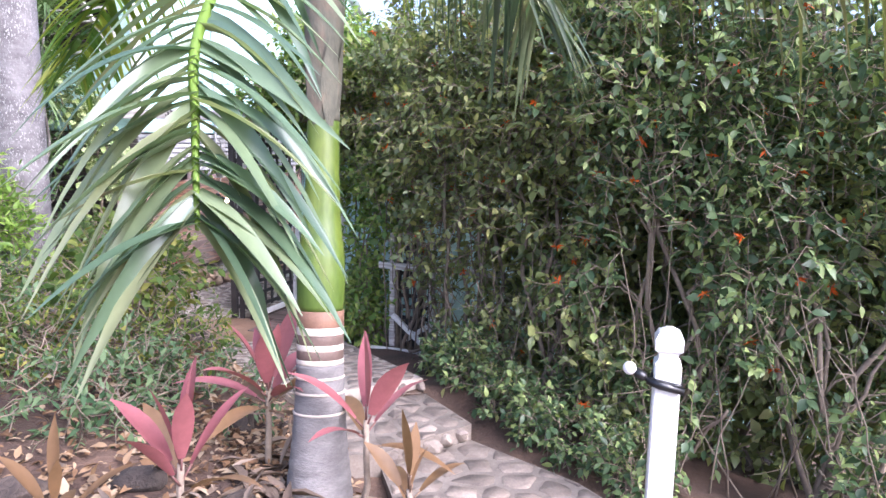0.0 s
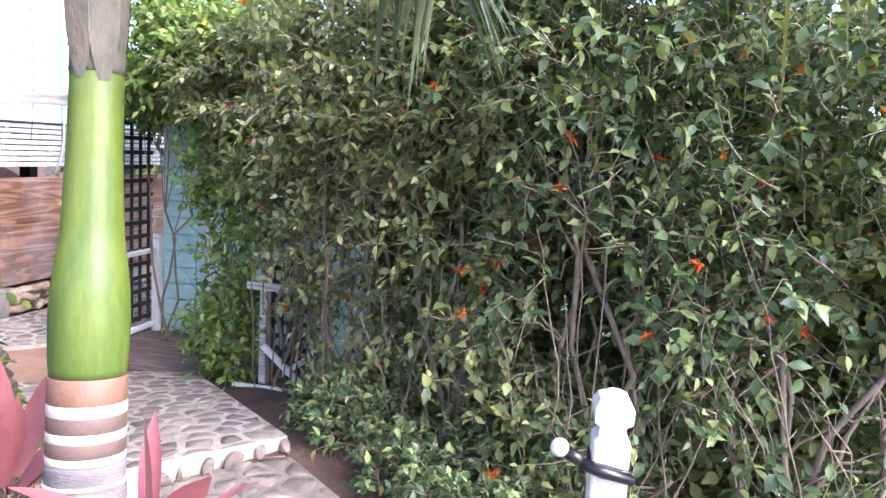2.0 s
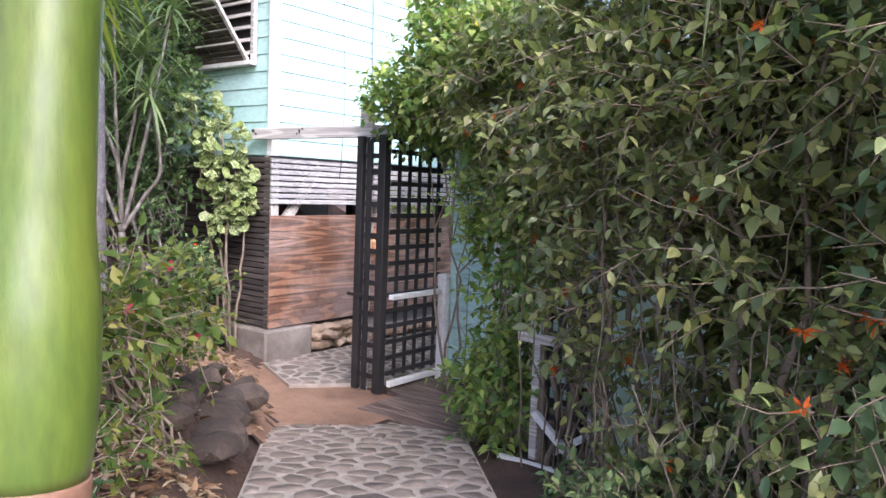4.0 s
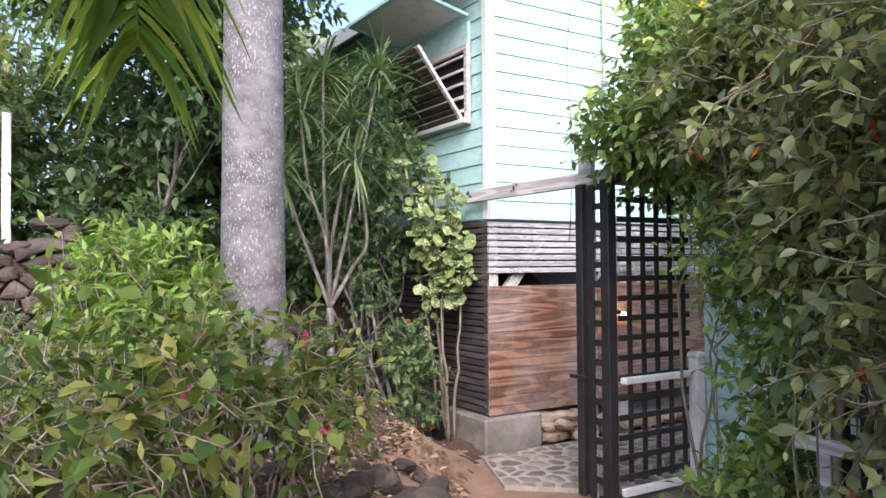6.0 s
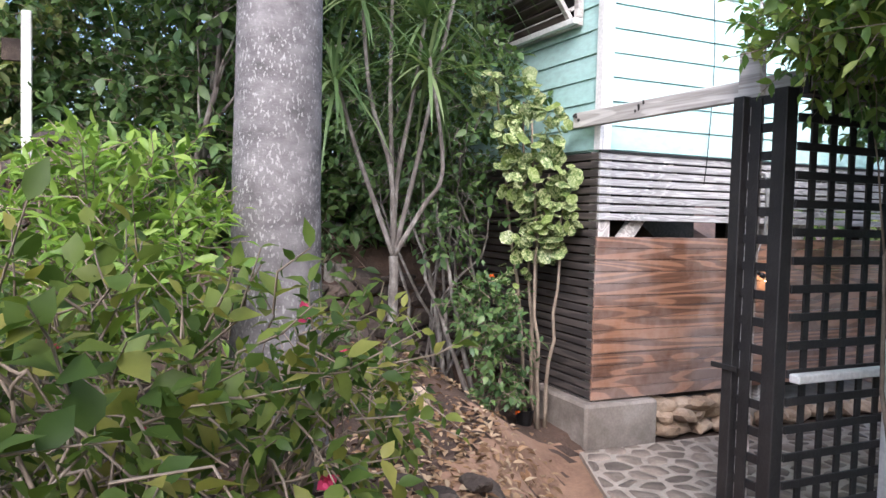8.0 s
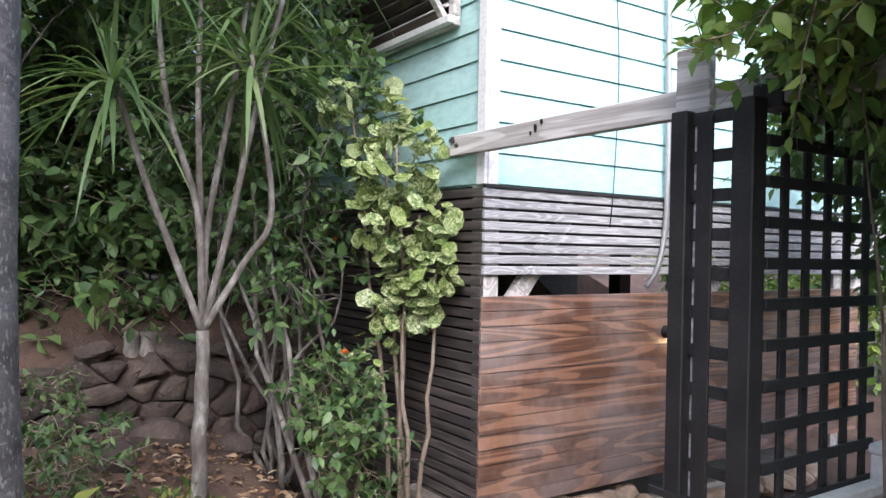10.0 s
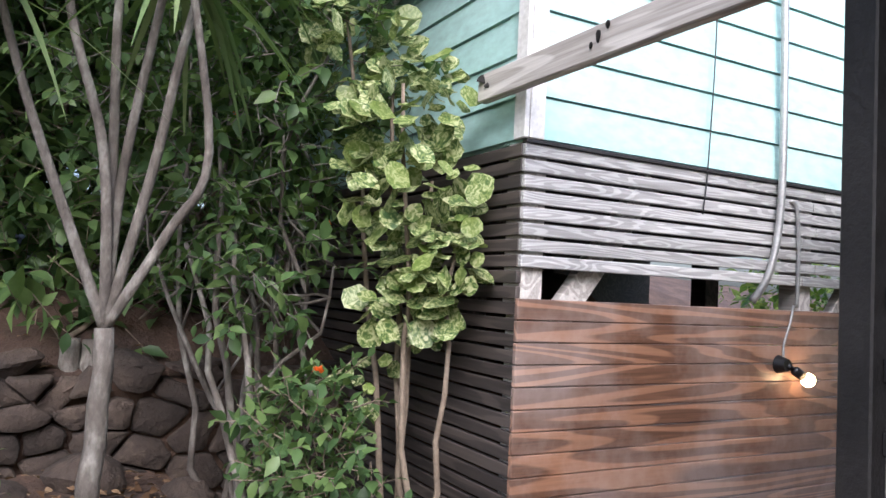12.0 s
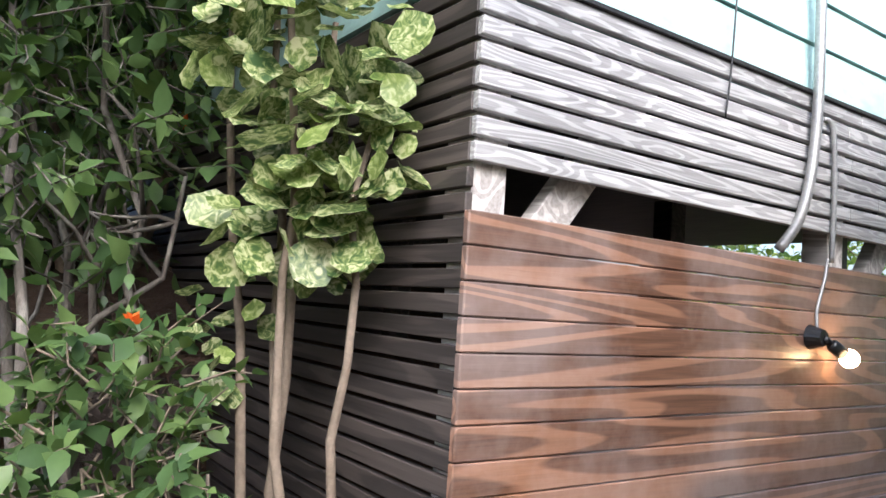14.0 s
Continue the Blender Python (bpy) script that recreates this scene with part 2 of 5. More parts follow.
def leaves(heap, pos, way, up, length, width, shape=OVATE):
    """Many leaves at once: root, growing direction, upper side, length and width."""
    tv, tf = shape
    way = way / (np.linalg.norm(way, axis=1, keepdims=True) + 1e-9)
    side = np.cross(way, up)
    side /= np.linalg.norm(side, axis=1, keepdims=True) + 1e-9
    nor = np.cross(side, way)
    ln, wd = np.asarray(length)[:, None, None], np.asarray(width)[:, None, None]
    v = pos[:, None] + tv[None, :, 0:1] * wd * side[:, None] + tv[None, :, 1:2] * ln * way[:, None] + tv[None, :, 2:3] * ln * nor[:, None]
    n = len(pos)
    f = tf[None] + (np.arange(n) * len(tv))[:, None, None]
    heap.add(v.reshape(-1, 3), f.reshape(-1, 3))


def sprays(rng, lv, tw, roots, ways, twig_len, pairs, leaf, width=0.55, shape=OVATE, droop=0.25, spread=1.0):
    """Twigs with leaves set in pairs along them."""
    n = len(roots)
    ways = ways / (np.linalg.norm(ways, axis=1, keepdims=True) + 1e-9)
    L = twig_len * rng.uniform(0.6, 1.35, n)
    ends = roots + ways * L[:, None]
    ends[:, 2] -= droop * L * rng.uniform(0, 1, n)
    mids = (roots + ends) / 2 + rng.normal(0, 0.12, (n, 3)) * L[:, None]
    if tw is not None:
        for a, m_, b in zip(roots, mids, ends):
            tube(tw, np.array([a, m_, b]), (0.0035, 0.0028, 0.0015), 3, False)
    for k in range(pairs + 1):
        t = ((k + 0.8) / (pairs + 0.8)) if k < pairs else 1.0
        p = (1 - t) ** 2 * roots + 2 * t * (1 - t) * mids + t * t * ends
        ax = ends - roots
        ax /= np.linalg.norm(ax, axis=1, keepdims=True) + 1e-9
        sd = np.cross(ax, rng.normal(0, 1, (n, 3)))
        sd /= np.linalg.norm(sd, axis=1, keepdims=True) + 1e-9
        for s in ((1, -1) if k < pairs else (0,)):
            w = ax * rng.uniform(0.4, 0.9, n)[:, None] + sd * s * spread + rng.normal(0, 0.25, (n, 3))
            w[:, 2] -= droop * rng.uniform(0, 1.2, n)
            up = np.array([0, 0, 1.0]) + rng.normal(0, 0.45, (n, 3)) + ax * 0.3
            ln = leaf * rng.uniform(0.55, 1.3, n) * (0.75 if k == pairs else 1)
            leaves(lv, p, w, up, ln, ln * width * rng.uniform(0.8, 1.2, n), shape)


def blob_points(rng, blobs, n, shell=0.75):
    """Points in a union of ellipsoids, most of them near its skin, and the way outwards."""
    vol = np.array([b[3] * b[4] * b[5] for b in blobs]) ** 0.67
    pick = rng.choice(len(blobs), n, p=vol / vol.sum())
    B = np.array(blobs)[pick]
    d = rng.normal(0, 1, (n, 3))
    d /= np.linalg.norm(d, axis=1, keepdims=True)
    r = np.where(rng.uniform(0, 1, n) < shell, rng.uniform(0.72, 1.06, n), rng.uniform(0.2, 0.8, n))
    lump = np.array([noise.noise(Vector(q * 2.3 + c)) for q, c in zip(d, B[:, :3])])
    r = r * (1 + 0.35 * lump)
    return B[:, :3] + d * r[:, None] * B[:, 3:6], d


def shrub(name, label, base, blobs, twigs, leaf, mat, seed, twig_len=0.16, pairs=3, width=0.55, shape=OVATE, stems=6, stem_r=0.012, bark=None, droop=0.25, group="", category="shrub",
          shell=0.75, flowers=None, cut=None, out=0.6, side_twigs=5):
    """A shrub: crooked stems from the base, and a crown of leafy twigs."""
    rng = np.random.default_rng(seed)
    ob = thing(name, label, category, group, at=base)
    inv = Matrix.Translation(-Vector(base))
    tw, lv = Heap(), Heap()
    pts, dirs = blob_points(rng, blobs, twigs, shell)
    if cut is not None:
        ok = cut(pts)
        pts, dirs = pts[ok], dirs[ok]
    B = np.array(blobs)
    for i in range(stems):
        c = B[i % len(B)]
        top = c[:3] + rng.normal(0, 0.4, 3) * c[3:6]
        foot = np.array(base) + np.append(rng.normal(0, 0.06, 2), -0.05)
        ln = bend(rng, foot, top, 0.3, 9, 0.06)
        tube(tw, ln, np.linspace(stem_r, stem_r * 0.35, 9), 6)
        for _ in range(side_twigs):
            q = ln[rng.integers(3, 9)]
            near = pts[np.argsort(((pts - q) ** 2).sum(1))[rng.integers(0, max(2, min(50, len(pts) // 6)))]]
            tube(tw, bend(rng, q, near, 0.25, 5), np.linspace(stem_r * 0.45, 0.003, 5), 5)
    ways = dirs * out + rng.normal(0, 0.5, dirs.shape) + np.array([0, 0, 0.25])
    sprays(rng, lv, tw, pts, ways, twig_len, pairs, leaf, width, shape, droop)
    for h, nm, mt in ((tw, "branchwork", bark or M["twig"]), (lv, "foliage", mat)):
        me = h.mesh(nm, smooth=(nm == "branchwork"))
        me.transform(inv)
        tagged(part(nm, me, mt, ob), kind="stuff")
    if flowers:
        n, size, fm, kind = flowers
        for i in range(n):
            j = rng.integers(0, len(pts))
            fl = Heap()
            c = pts[j] + dirs[j] * 0.08
            m_ = rng.integers(6, 11)
            w = rng.normal(0, 1, (m_, 3)) + np.array([0, 0, -0.3 if kind == "hang" else 0.4])
            leaves(fl, np.repeat(c[None], m_, 0), w, rng.normal(0, 1, (m_, 3)), size * rng.uniform(0.7, 1.3, m_), np.full(m_, size * (0.3 if kind == "hang" else 0.9)), SLIM if kind == "hang" else OVATE)
            me = fl.mesh("flower")
            bmf = bmesh.new()
            bmf.from_mesh(me)
            bmesh.ops.remove_doubles(bmf, verts=bmf.verts, dist=0.0005)
            bmf.to_mesh(me)
            bmf.free()
            me.transform(inv)
            part("flower", me, fm, ob, "orange trumpet blossom cluster" if kind == "hang" else "")
    return ob


# ---- ground ----
LEFT = np.array([(-0.6, -6.0), (-0.65, 0.5), (-0.75, 2.6), (-1.05, 3.3), (-1.5, 3.75), (-1.95, 4.08), (-2.75, 4.5), (-4.07, 5.83), (-5.2, 6.55), (-5.62, 6.95)])


def side_of_path(x, y):
    """Signed distance to the path's bank edge: positive on the bank, negative on the path."""
    p = np.stack([np.asarray(x, float), np.asarray(y, float)], -1)
    best, sign = np.full(p.shape[:-1], 1e9), np.zeros(p.shape[:-1])
    for a, b in zip(LEFT[:-1], LEFT[1:]):
        d = b - a
        t = np.clip(((p - a) @ d) / (d @ d), 0, 1)
        q = p - (a + t[..., None] * d)
        dist = np.linalg.norm(q, axis=-1)
        s = d[0] * q[..., 1] - d[1] * q[..., 0]
        near = dist < best
        best, sign = np.where(near, dist, best), np.where(near, np.sign(s), sign)
    return best * sign


def smooth(a, b, x):
    t = np.clip((x - a) / (b - a), 0, 1)
    return t * t * (3 - 2 * t)


def path_z(x, y):
    """The height of the path, by the way along it."""
    w = (np.asarray(x, float) + 1.43) * -0.664 + (np.asarray(y, float) - 4.83) * 0.748
    return np.interp(w, [-5, -1.2, -0.3, 0.0, 2.4, 10], [0.15, 0.18, 0.24, 0.36, 0.02, 0.0])


def ground_z(x, y):
    x, y = np.asarray(x, float), np.asarray(y, float)
    s = side_of_path(x, y)
    path = path_z(x, y) - 0.05
    bank = path + 0.1 + 0.27 * smooth(0.0, 0.35, s) + 0.16 * np.clip(s - 0.3, 0, 12) ** 0.9
    house = smooth(-5.0, -5.5, x) * smooth(6.1, 6.9, y)
    bank = bank * (1 - house) + 0.03 * house
    foot = smooth(4.2, 4.7, y) * smooth(-5.4, -6.0, x) * (1 - house)
    bank = bank * (1 - foot) + np.minimum(bank, 0.5) * foot
    behind = smooth(-7.2, -7.3, x) * smooth(4.3, 4.7, y)
    bank = bank * (1 - behind) + (0.9 + 0.45 * np.clip(-7.3 - x, 0, 1.3) + 0.12 * np.clip(-8.6 - x, 0, 12)) * behind
    # the land falls away past the hedge
    fall = np.clip((x * 0.62 + y * 0.78) - 3.5, 0, 40)
    low = path - 0.3 * np.minimum(fall, 6) * smooth(-3.0, -1.8, x)
    z = np.where(s > 0, bank, low)
    return z + 0.02 * np.sin(3.1 * x + 1.7 * y) * np.cos(2.3 * y - x) * (s > 0.1)


def build_ground():
    xs = np.concatenate([[-3000, -600, -150, -60, -30, -20, -15], np.arange(-12, 3.01, 0.1), [5, 8, 14, 30, 90, 400, 3000]])
    ys = np.concatenate([[-3000, -600, -120, -40, -15, -8], np.arange(-4, 10.01, 0.1), [12, 16, 25, 60, 200, 800, 3000]])
    X, Y = np.meshgrid(xs, ys, indexing="ij")
    Z = ground_z(np.clip(X, -40, 40), np.clip(Y, -40, 40))
    fine = np.array([[noise.fractal(Vector((a * 3, b * 3, 0)), 1.0, 2.0, 4) for b in ys] for a in xs]) * 0.022
    Z = Z + fine * (side_of_path(X, Y) > 0.02)
    nx, ny = X.shape
    i, j = np.meshgrid(np.arange(nx - 1), np.arange(ny - 1), indexing="ij")
    a = (i * ny + j).ravel()
    f = np.concatenate([np.stack([a, a + ny, a + ny + 1], -1), np.stack([a, a + ny + 1, a + 1], -1)])
    me = fast_mesh("ground", np.stack([X, Y, Z], -1).reshape(-1, 3), f, True)
    ob = part("ground", me, M["soil"])
    tagged(ob, "reddish brown bare soil of a terraced hillside garden", "ground", kind="structure")
    return ob


ground = build_ground()
GZ = lambda x, y: float(ground_z(x, y))


def clip_poly(poly, nx, ny, c):
    """The part of a convex polygon where nx*x + ny*y <= c."""
    out = []
    for (x0, y0), (x1, y1) in zip(poly, poly[1:] + poly[:1]):
        d0, d1 = nx * x0 + ny * y0 - c, nx * x1 + ny * y1 - c
        if d0 <= 0:
            out.append((x0, y0))
        if d0 * d1 < 0:
            t = d0 / (d0 - d1)
            out.append((x0 + t * (x1 - x0), y0 + t * (y1 - y0)))
    return out


def cells(poly, size, gap, seed, drop=0.0):
    """Irregular stones that fill a convex polygon."""
    rng = np.random.default_rng(seed)
    P = np.array(poly)
    lo, hi = P.min(0) - size, P.max(0) + size
    seeds = []
    for r, y in enumerate(np.arange(lo[1], hi[1], size * 0.86)):
        for x in np.arange(lo[0] + (r % 2) * size * 0.5, hi[0], size):
            seeds.append((x + rng.uniform(-.36, .36) * size, y + rng.uniform(-.36, .36) * size))
    S = np.array(seeds)
    S = S[rng.uniform(0, 1, len(S)) >= drop]
    ar = sum(a[0] * b[1] - b[0] * a[1] for a, b in zip(poly, poly[1:] + poly[:1]))
    if ar < 0:
        poly = poly[::-1]
    out = []
    for s in S:
        c = [(s[0] - 2 * size, s[1] - 2 * size), (s[0] + 2 * size, s[1] - 2 * size), (s[0] + 2 * size, s[1] + 2 * size), (s[0] - 2 * size, s[1] + 2 * size)]
        for o in S[np.argsort(((S - s) ** 2).sum(1))[1:12]]:
            d = o - s
            n = d / np.linalg.norm(d)
            c = clip_poly(c, n[0], n[1], n @ ((s + o) / 2) - gap * rng.uniform(0.6, 1.4) / 2)
            if len(c) < 3:
                break
        for a, b in zip(poly, poly[1:] + poly[:1]):
            if len(c) < 3:
                break
            n = np.array((b[1] - a[1], a[0] - b[0]))
            n = n / np.linalg.norm(n)
            c = clip_poly(c, n[0], n[1], n @ np.array(a) - gap * 0.3)
        if len(c) >= 3:
            area = 0.5 * abs(sum(a[0] * b[1] - b[0] * a[1] for a, b in zip(c, c[1:] + c[:1])))
            if area > 0.0012:
                out.append(c)
    return out


def stone_mesh(poly, z, thick, rng, rise=0.008):
    """A stone with a slightly domed, worn top."""
    c = np.mean(poly, axis=0)
    pts = []
    for (x0, y0), (x1, y1) in zip(poly, poly[1:] + poly[:1]):
        pts += [(x0 * .9 + x1 * .1, y0 * .9 + y1 * .1), (x0 * .5 + x1 * .5 + rng.normal(0, .004), y0 * .5 + y1 * .5 + rng.normal(0, .004)), (x0 * .1 + x1 * .9, y0 * .1 + y1 * .9)]
    pts = np.array(pts)
    n = len(pts)
    tilt = rng.normal(0, 0.02, 2)
    top = c + (pts - c) * 0.9
    h = lambda p: (p - c) @ tilt
    z0, z1, z2 = z(pts[:, 0], pts[:, 1]), z(top[:, 0], top[:, 1]), float(z(c[0], c[1]))
    v = np.concatenate([np.c_[pts, z0 - thick], np.c_[pts, z0 - rise + h(pts)], np.c_[top, z1 + rng.uniform(-.002, .004) + h(top)], [[*c, z2 + 0.003]]])
    f = []
    for i in range(n):
        j = (i + 1) % n
        f += [(i, j, n + j), (i, n + j, n + i), (n + i, n + j, 2 * n + j), (n + i, 2 * n + j, 2 * n + i), (2 * n + i, 2 * n + j, 3 * n)]
    return v, f


def prism(poly, z0, z1, bm=None):
    bm = bm or bmesh.new()
    lo = [bm.verts.new((x, y, float(z1(x, y)) - z0)) for x, y in poly]
    hi = [bm.verts.new((x, y, float(z1(x, y)))) for x, y in poly]
    bm.faces.new(hi)
    bm.faces.new(lo[::-1])
    for i in range(len(poly)):
        j = (i + 1) % len(poly)
        bm.faces.new((lo[i], lo[j], hi[j], hi[i]))
    bmesh.ops.recalc_face_normals(bm, faces=bm.faces)
    return bm


# flights of the stone path: outline, height of the top
def level(z):
    return lambda x, y: np.asarray(x, float) * 0 + z


def slope(x, y):
    w = (np.asarray(x, float) + 1.43) * -0.664 + (np.asarray(y, float) - 4.83) * 0.748
    return 0.375 - 0.15 * w


SLABS = [
    ([(-4.07, 5.85), (-3.84, 6.6), (-2.97, 6.61), (-1.43, 4.85), (-1.9, 4.2), (-2.65, 4.5)], slope, 0.165),
    ([(-1.9, 4.34), (-1.43, 4.83), (-0.96, 4.42), (-1.28, 3.85), (-1.45, 3.75)], level(0.29), 0.16),
    ([(-1.28, 3.85), (-0.96, 4.4), (-0.29, 4.09), (0.3, 3.6), (0.1, 2.6), (-0.75, 3.05)], level(0.2), 0.18),
    ([(-0.75, 3.03), (0.1, 2.58), (0.3, 3.58), (0.9, 3.0), (1.2, -3.0), (-0.5, -3.0)], level(0.16), 0.2),
    ([(-5.5, 6.95), (-5.45, 9.6), (-3.95, 9.6), (-4.3, 7.15), (-4.75, 6.62)], level(0.012), 0.165),
]
PAVES = []
for poly, z, size in SLABS:
    # lower flights take the brown mortar that has shade painted in
    bed = M["mortar"] if z is slope or poly[0][0] < -5 else M["dirty_shaded_mortar"]
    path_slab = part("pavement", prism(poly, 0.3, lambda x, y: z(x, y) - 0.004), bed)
    tagged(path_slab, "pale mortar bed of a crazy-paved stone path", "path", kind="structure")
    PAVES.append((poly, z, size, path_slab))

def earth_patch(x0, x1, y0, y1, step=0.08):
    """The bare trodden strip between the paving and the house."""
    gx, gy = np.meshgrid(np.arange(x0, x1, step), np.arange(y0, y1, step), indexing="ij")
    rough = np.array([[noise.fractal(Vector((a * 3, b * 3, 0)), 1.0, 2.0, 4) for b in gy[0]] for a in gx[:, 0]])
    zz_ = ground_z(gx, gy) + rough * 0.022 * (side_of_path(gx, gy) > 0.02) + 0.012
    n_x, n_y = gx.shape
    i_, j_ = np.meshgrid(np.arange(n_x - 1), np.arange(n_y - 1), indexing="ij")
    a = (i_ * n_y + j_).ravel()
    f = np.concatenate([np.stack([a, a + n_y, a + n_y + 1], -1), np.stack([a, a + n_y + 1, a + 1], -1)])
    v = np.stack([gx, gy, zz_], -1).reshape(-1, 3)
    mid = v[f].mean(1)
    worn = side_of_path(mid[:, 0], mid[:, 1]) + 0.1 * np.sin(7 * mid[:, 0] + 3 * mid[:, 1])
    f = f[worn < 0.42]
    return tagged(part("footpath", fast_mesh("footpath", v, f, True), M["earth"]), "tan trodden earth strip between paving and house", "path", kind="structure")


earth_patch(-5.62, -3.6, 5.2, 7.1)

# ---- house ----
HX, HY = -5.67, 7.15          # the corner
WALL_Z, GAP_Z, SLAT_Z, TOP_Z = 0.27, 1.35, 1.457, 1.905
FAR_Y, FAR_X, EAVE = 12.5, -10.5, 4.12
house = thing("house", "turquoise clapboard cottage raised on a slatted timber undercroft", "house", at=(HX, HY, 0))


def hpart(name, bm, mat, label="", parent=None):
    ob = part(name, bm, mat, parent or house, label)
    ob.matrix_parent_inverse = Matrix.Translation(-Vector((HX, HY, 0)))
    return ob


hpart("front_wall", box_bm(HX - 0.16, HX - 0.03, HY + 0.02, FAR_Y, TOP_Z, EAVE, 0), M["teal"])
hpart("side_wall", box_bm(FAR_X, HX - 0.17, HY + 0.03, HY + 0.16, TOP_Z, EAVE, 0), M["teal"])
hpart("back_wall", box_bm(FAR_X - 0.12, FAR_X - 0.01, HY + 0.03, FAR_Y, TOP_Z, EAVE, 0), M["teal"])
hpart("end_wall", box_bm(FAR_X, HX - 0.17, FAR_Y - 0.12, FAR_Y - 0.01, TOP_Z, EAVE, 0), M["teal"])
hpart("underfloor", box_bm(FAR_X, HX - 0.2, HY + 0.2, FAR_Y - 0.1, TOP_Z - 0.03, TOP_Z + 0.14, 0), M["slat_side"])
RIDGE_Y, RISE = (HY + FAR_Y) / 2, 0.62
RIDGE_Z = EAVE + (RIDGE_Y - HY) * RISE
for x0, x1 in ((HX - 0.16, HX - 0.03), (FAR_X - 0.12, FAR_X - 0.01)):
    gb = bmesh.new()
    ends = [[gb.verts.new((x, y, z)) for y, z in ((HY + 0.04, EAVE), (FAR_Y, EAVE), (RIDGE_Y, RIDGE_Z))] for x in (x0, x1)]
    gb.faces.new(ends[0][::-1])
    gb.faces.new(ends[1])
    for q in range(3):
        gb.faces.new((ends[0][q], ends[0][(q + 1) % 3], ends[1][(q + 1) % 3], ends[1][q]))
    bmesh.ops.recalc_face_normals(gb, faces=gb.faces)
    hpart("gable", gb, M["teal"])
half, tip = RIDGE_Y - HY + 0.36, math.atan(RISE)
for sg in (1, -1):
    m = Matrix.Translation((0, RIDGE_Y, RIDGE_Z + 0.03)) @ Matrix.Rotation(sg * tip, 4, "X")
    y0, y1 = (-half / math.cos(tip), 0.0) if sg > 0 else (0.0, half / math.cos(tip))
    hpart("roof", box_bm(FAR_X - 0.4, HX + 0.12, y0, y1, 0.0, 0.09, 0.01, m=m), M["white"], "white boarded eaves under a pitched roof")
hpart("fascia", box_bm(FAR_X - 0.4, HX + 0.12, HY - 0.4, HY - 0.365, EAVE - 0.24, EAVE - 0.09, 0.004), M["white"])
PITCH = 0.157
n_side = int((EAVE - TOP_Z) / PITCH)
for i in range(n_side):
    z0 = TOP_Z + 0.012 + i * PITCH
    bm = bmesh.new()
    y = HY + 0.028
    for x0, x1 in ((FAR_X, HX - 0.06),):
        # each board leans out at its foot
        q = [(x0, y, z0), (x1, y, z0), (x1, y, z0 + PITCH - 0.006), (x0, y, z0 + PITCH - 0.006)]
        fr = [(x0, y - 0.02, z0), (x1, y - 0.02, z0), (x1, y - 0.01, z0 + PITCH - 0.007), (x0, y - 0.01, z0 + PITCH - 0.012)]
        a = [bm.verts.new(p) for p in q]
        b = [bm.verts.new(p) for p in fr]
        bm.faces.new(b)
        for s in range(4):
            bm.faces.new((a[s], a[(s + 1) % 4], b[(s + 1) % 4], b[s]))
    bmesh.ops.recalc_face_normals(bm, faces=bm.faces)
    hpart("clapboard", bm, M["teal"])
    bm = bmesh.new()
    x, y0, y1 = HX - 0.028, HY + 0.075, FAR_Y
    a = [bm.verts.new(p) for p in ((x, y0, z0), (x, y1, z0), (x, y1, z0 + PITCH - 0.006), (x, y0, z0 + PITCH - 0.006))]
    b = [bm.verts.new(p) for p in ((x + 0.02, y0, z0), (x + 0.02, y1, z0), (x + 0.01, y1, z0 + PITCH - 0.007), (x + 0.01, y0, z0 + PITCH - 0.007))]
    bm.faces.new(b)
    for s in range(4):
        bm.faces.new((a[s], a[(s + 1) % 4], b[(s + 1) % 4], b[s]))
    bmesh.ops.recalc_face_normals(bm, faces=bm.faces)
    hpart("clapboard", bm, M["teal"])
for i in range(int((RIDGE_Z - EAVE) / PITCH)):
    z0 = EAVE - 0.02 + i * PITCH
    inset = (z0 + PITCH - EAVE) / RISE + 0.08
    if FAR_Y - inset - (HY + inset) > 0.2:
        hpart("clapboard", box_bm(HX - 0.028, HX - 0.01, HY + inset, FAR_Y - inset, z0, z0 + PITCH - 0.008, 0.002), M["teal"])
hpart("corner_board", box_bm(HX - 0.058, HX + 0.012, HY - 0.014, HY + 0.006, TOP_Z + 0.004, EAVE, 0.003), M["white"], "flaking white corner board")
hpart("corner_board", box_bm(HX - 0.01, HX + 0.014, HY + 0.009, HY + 0.072, TOP_Z + 0.004, EAVE, 0.003), M["white"], "flaking white corner board")
hpart("drip_edge", box_bm(HX - 0.02, HX + 0.012, HY, FAR_Y, TOP_Z - 0.012, TOP_Z + 0.002, 0.002), M["black"])
# slatted skirts
rngh = random.Random(4)
pitch_s = (TOP_Z - SLAT_Z) / 8
for i in range(8):
    z0 = SLAT_Z + i * pitch_s
    y = HY + 0.002
    joint = HY + 1.55 + 0.1 * (i % 3) + rngh.uniform(-.06, .06)
    for y0, y1 in ((y, joint), (joint + 0.004, FAR_Y)):
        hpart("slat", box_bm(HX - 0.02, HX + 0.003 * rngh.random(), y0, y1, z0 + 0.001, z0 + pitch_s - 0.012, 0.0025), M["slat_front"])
n_dark = int((TOP_Z - WALL_Z) / pitch_s)
for i in range(n_dark + 1):
    z0 = TOP_Z - (i + 1) * pitch_s
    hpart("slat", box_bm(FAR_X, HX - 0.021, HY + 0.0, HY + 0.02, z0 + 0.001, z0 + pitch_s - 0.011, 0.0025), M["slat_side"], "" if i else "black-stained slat")
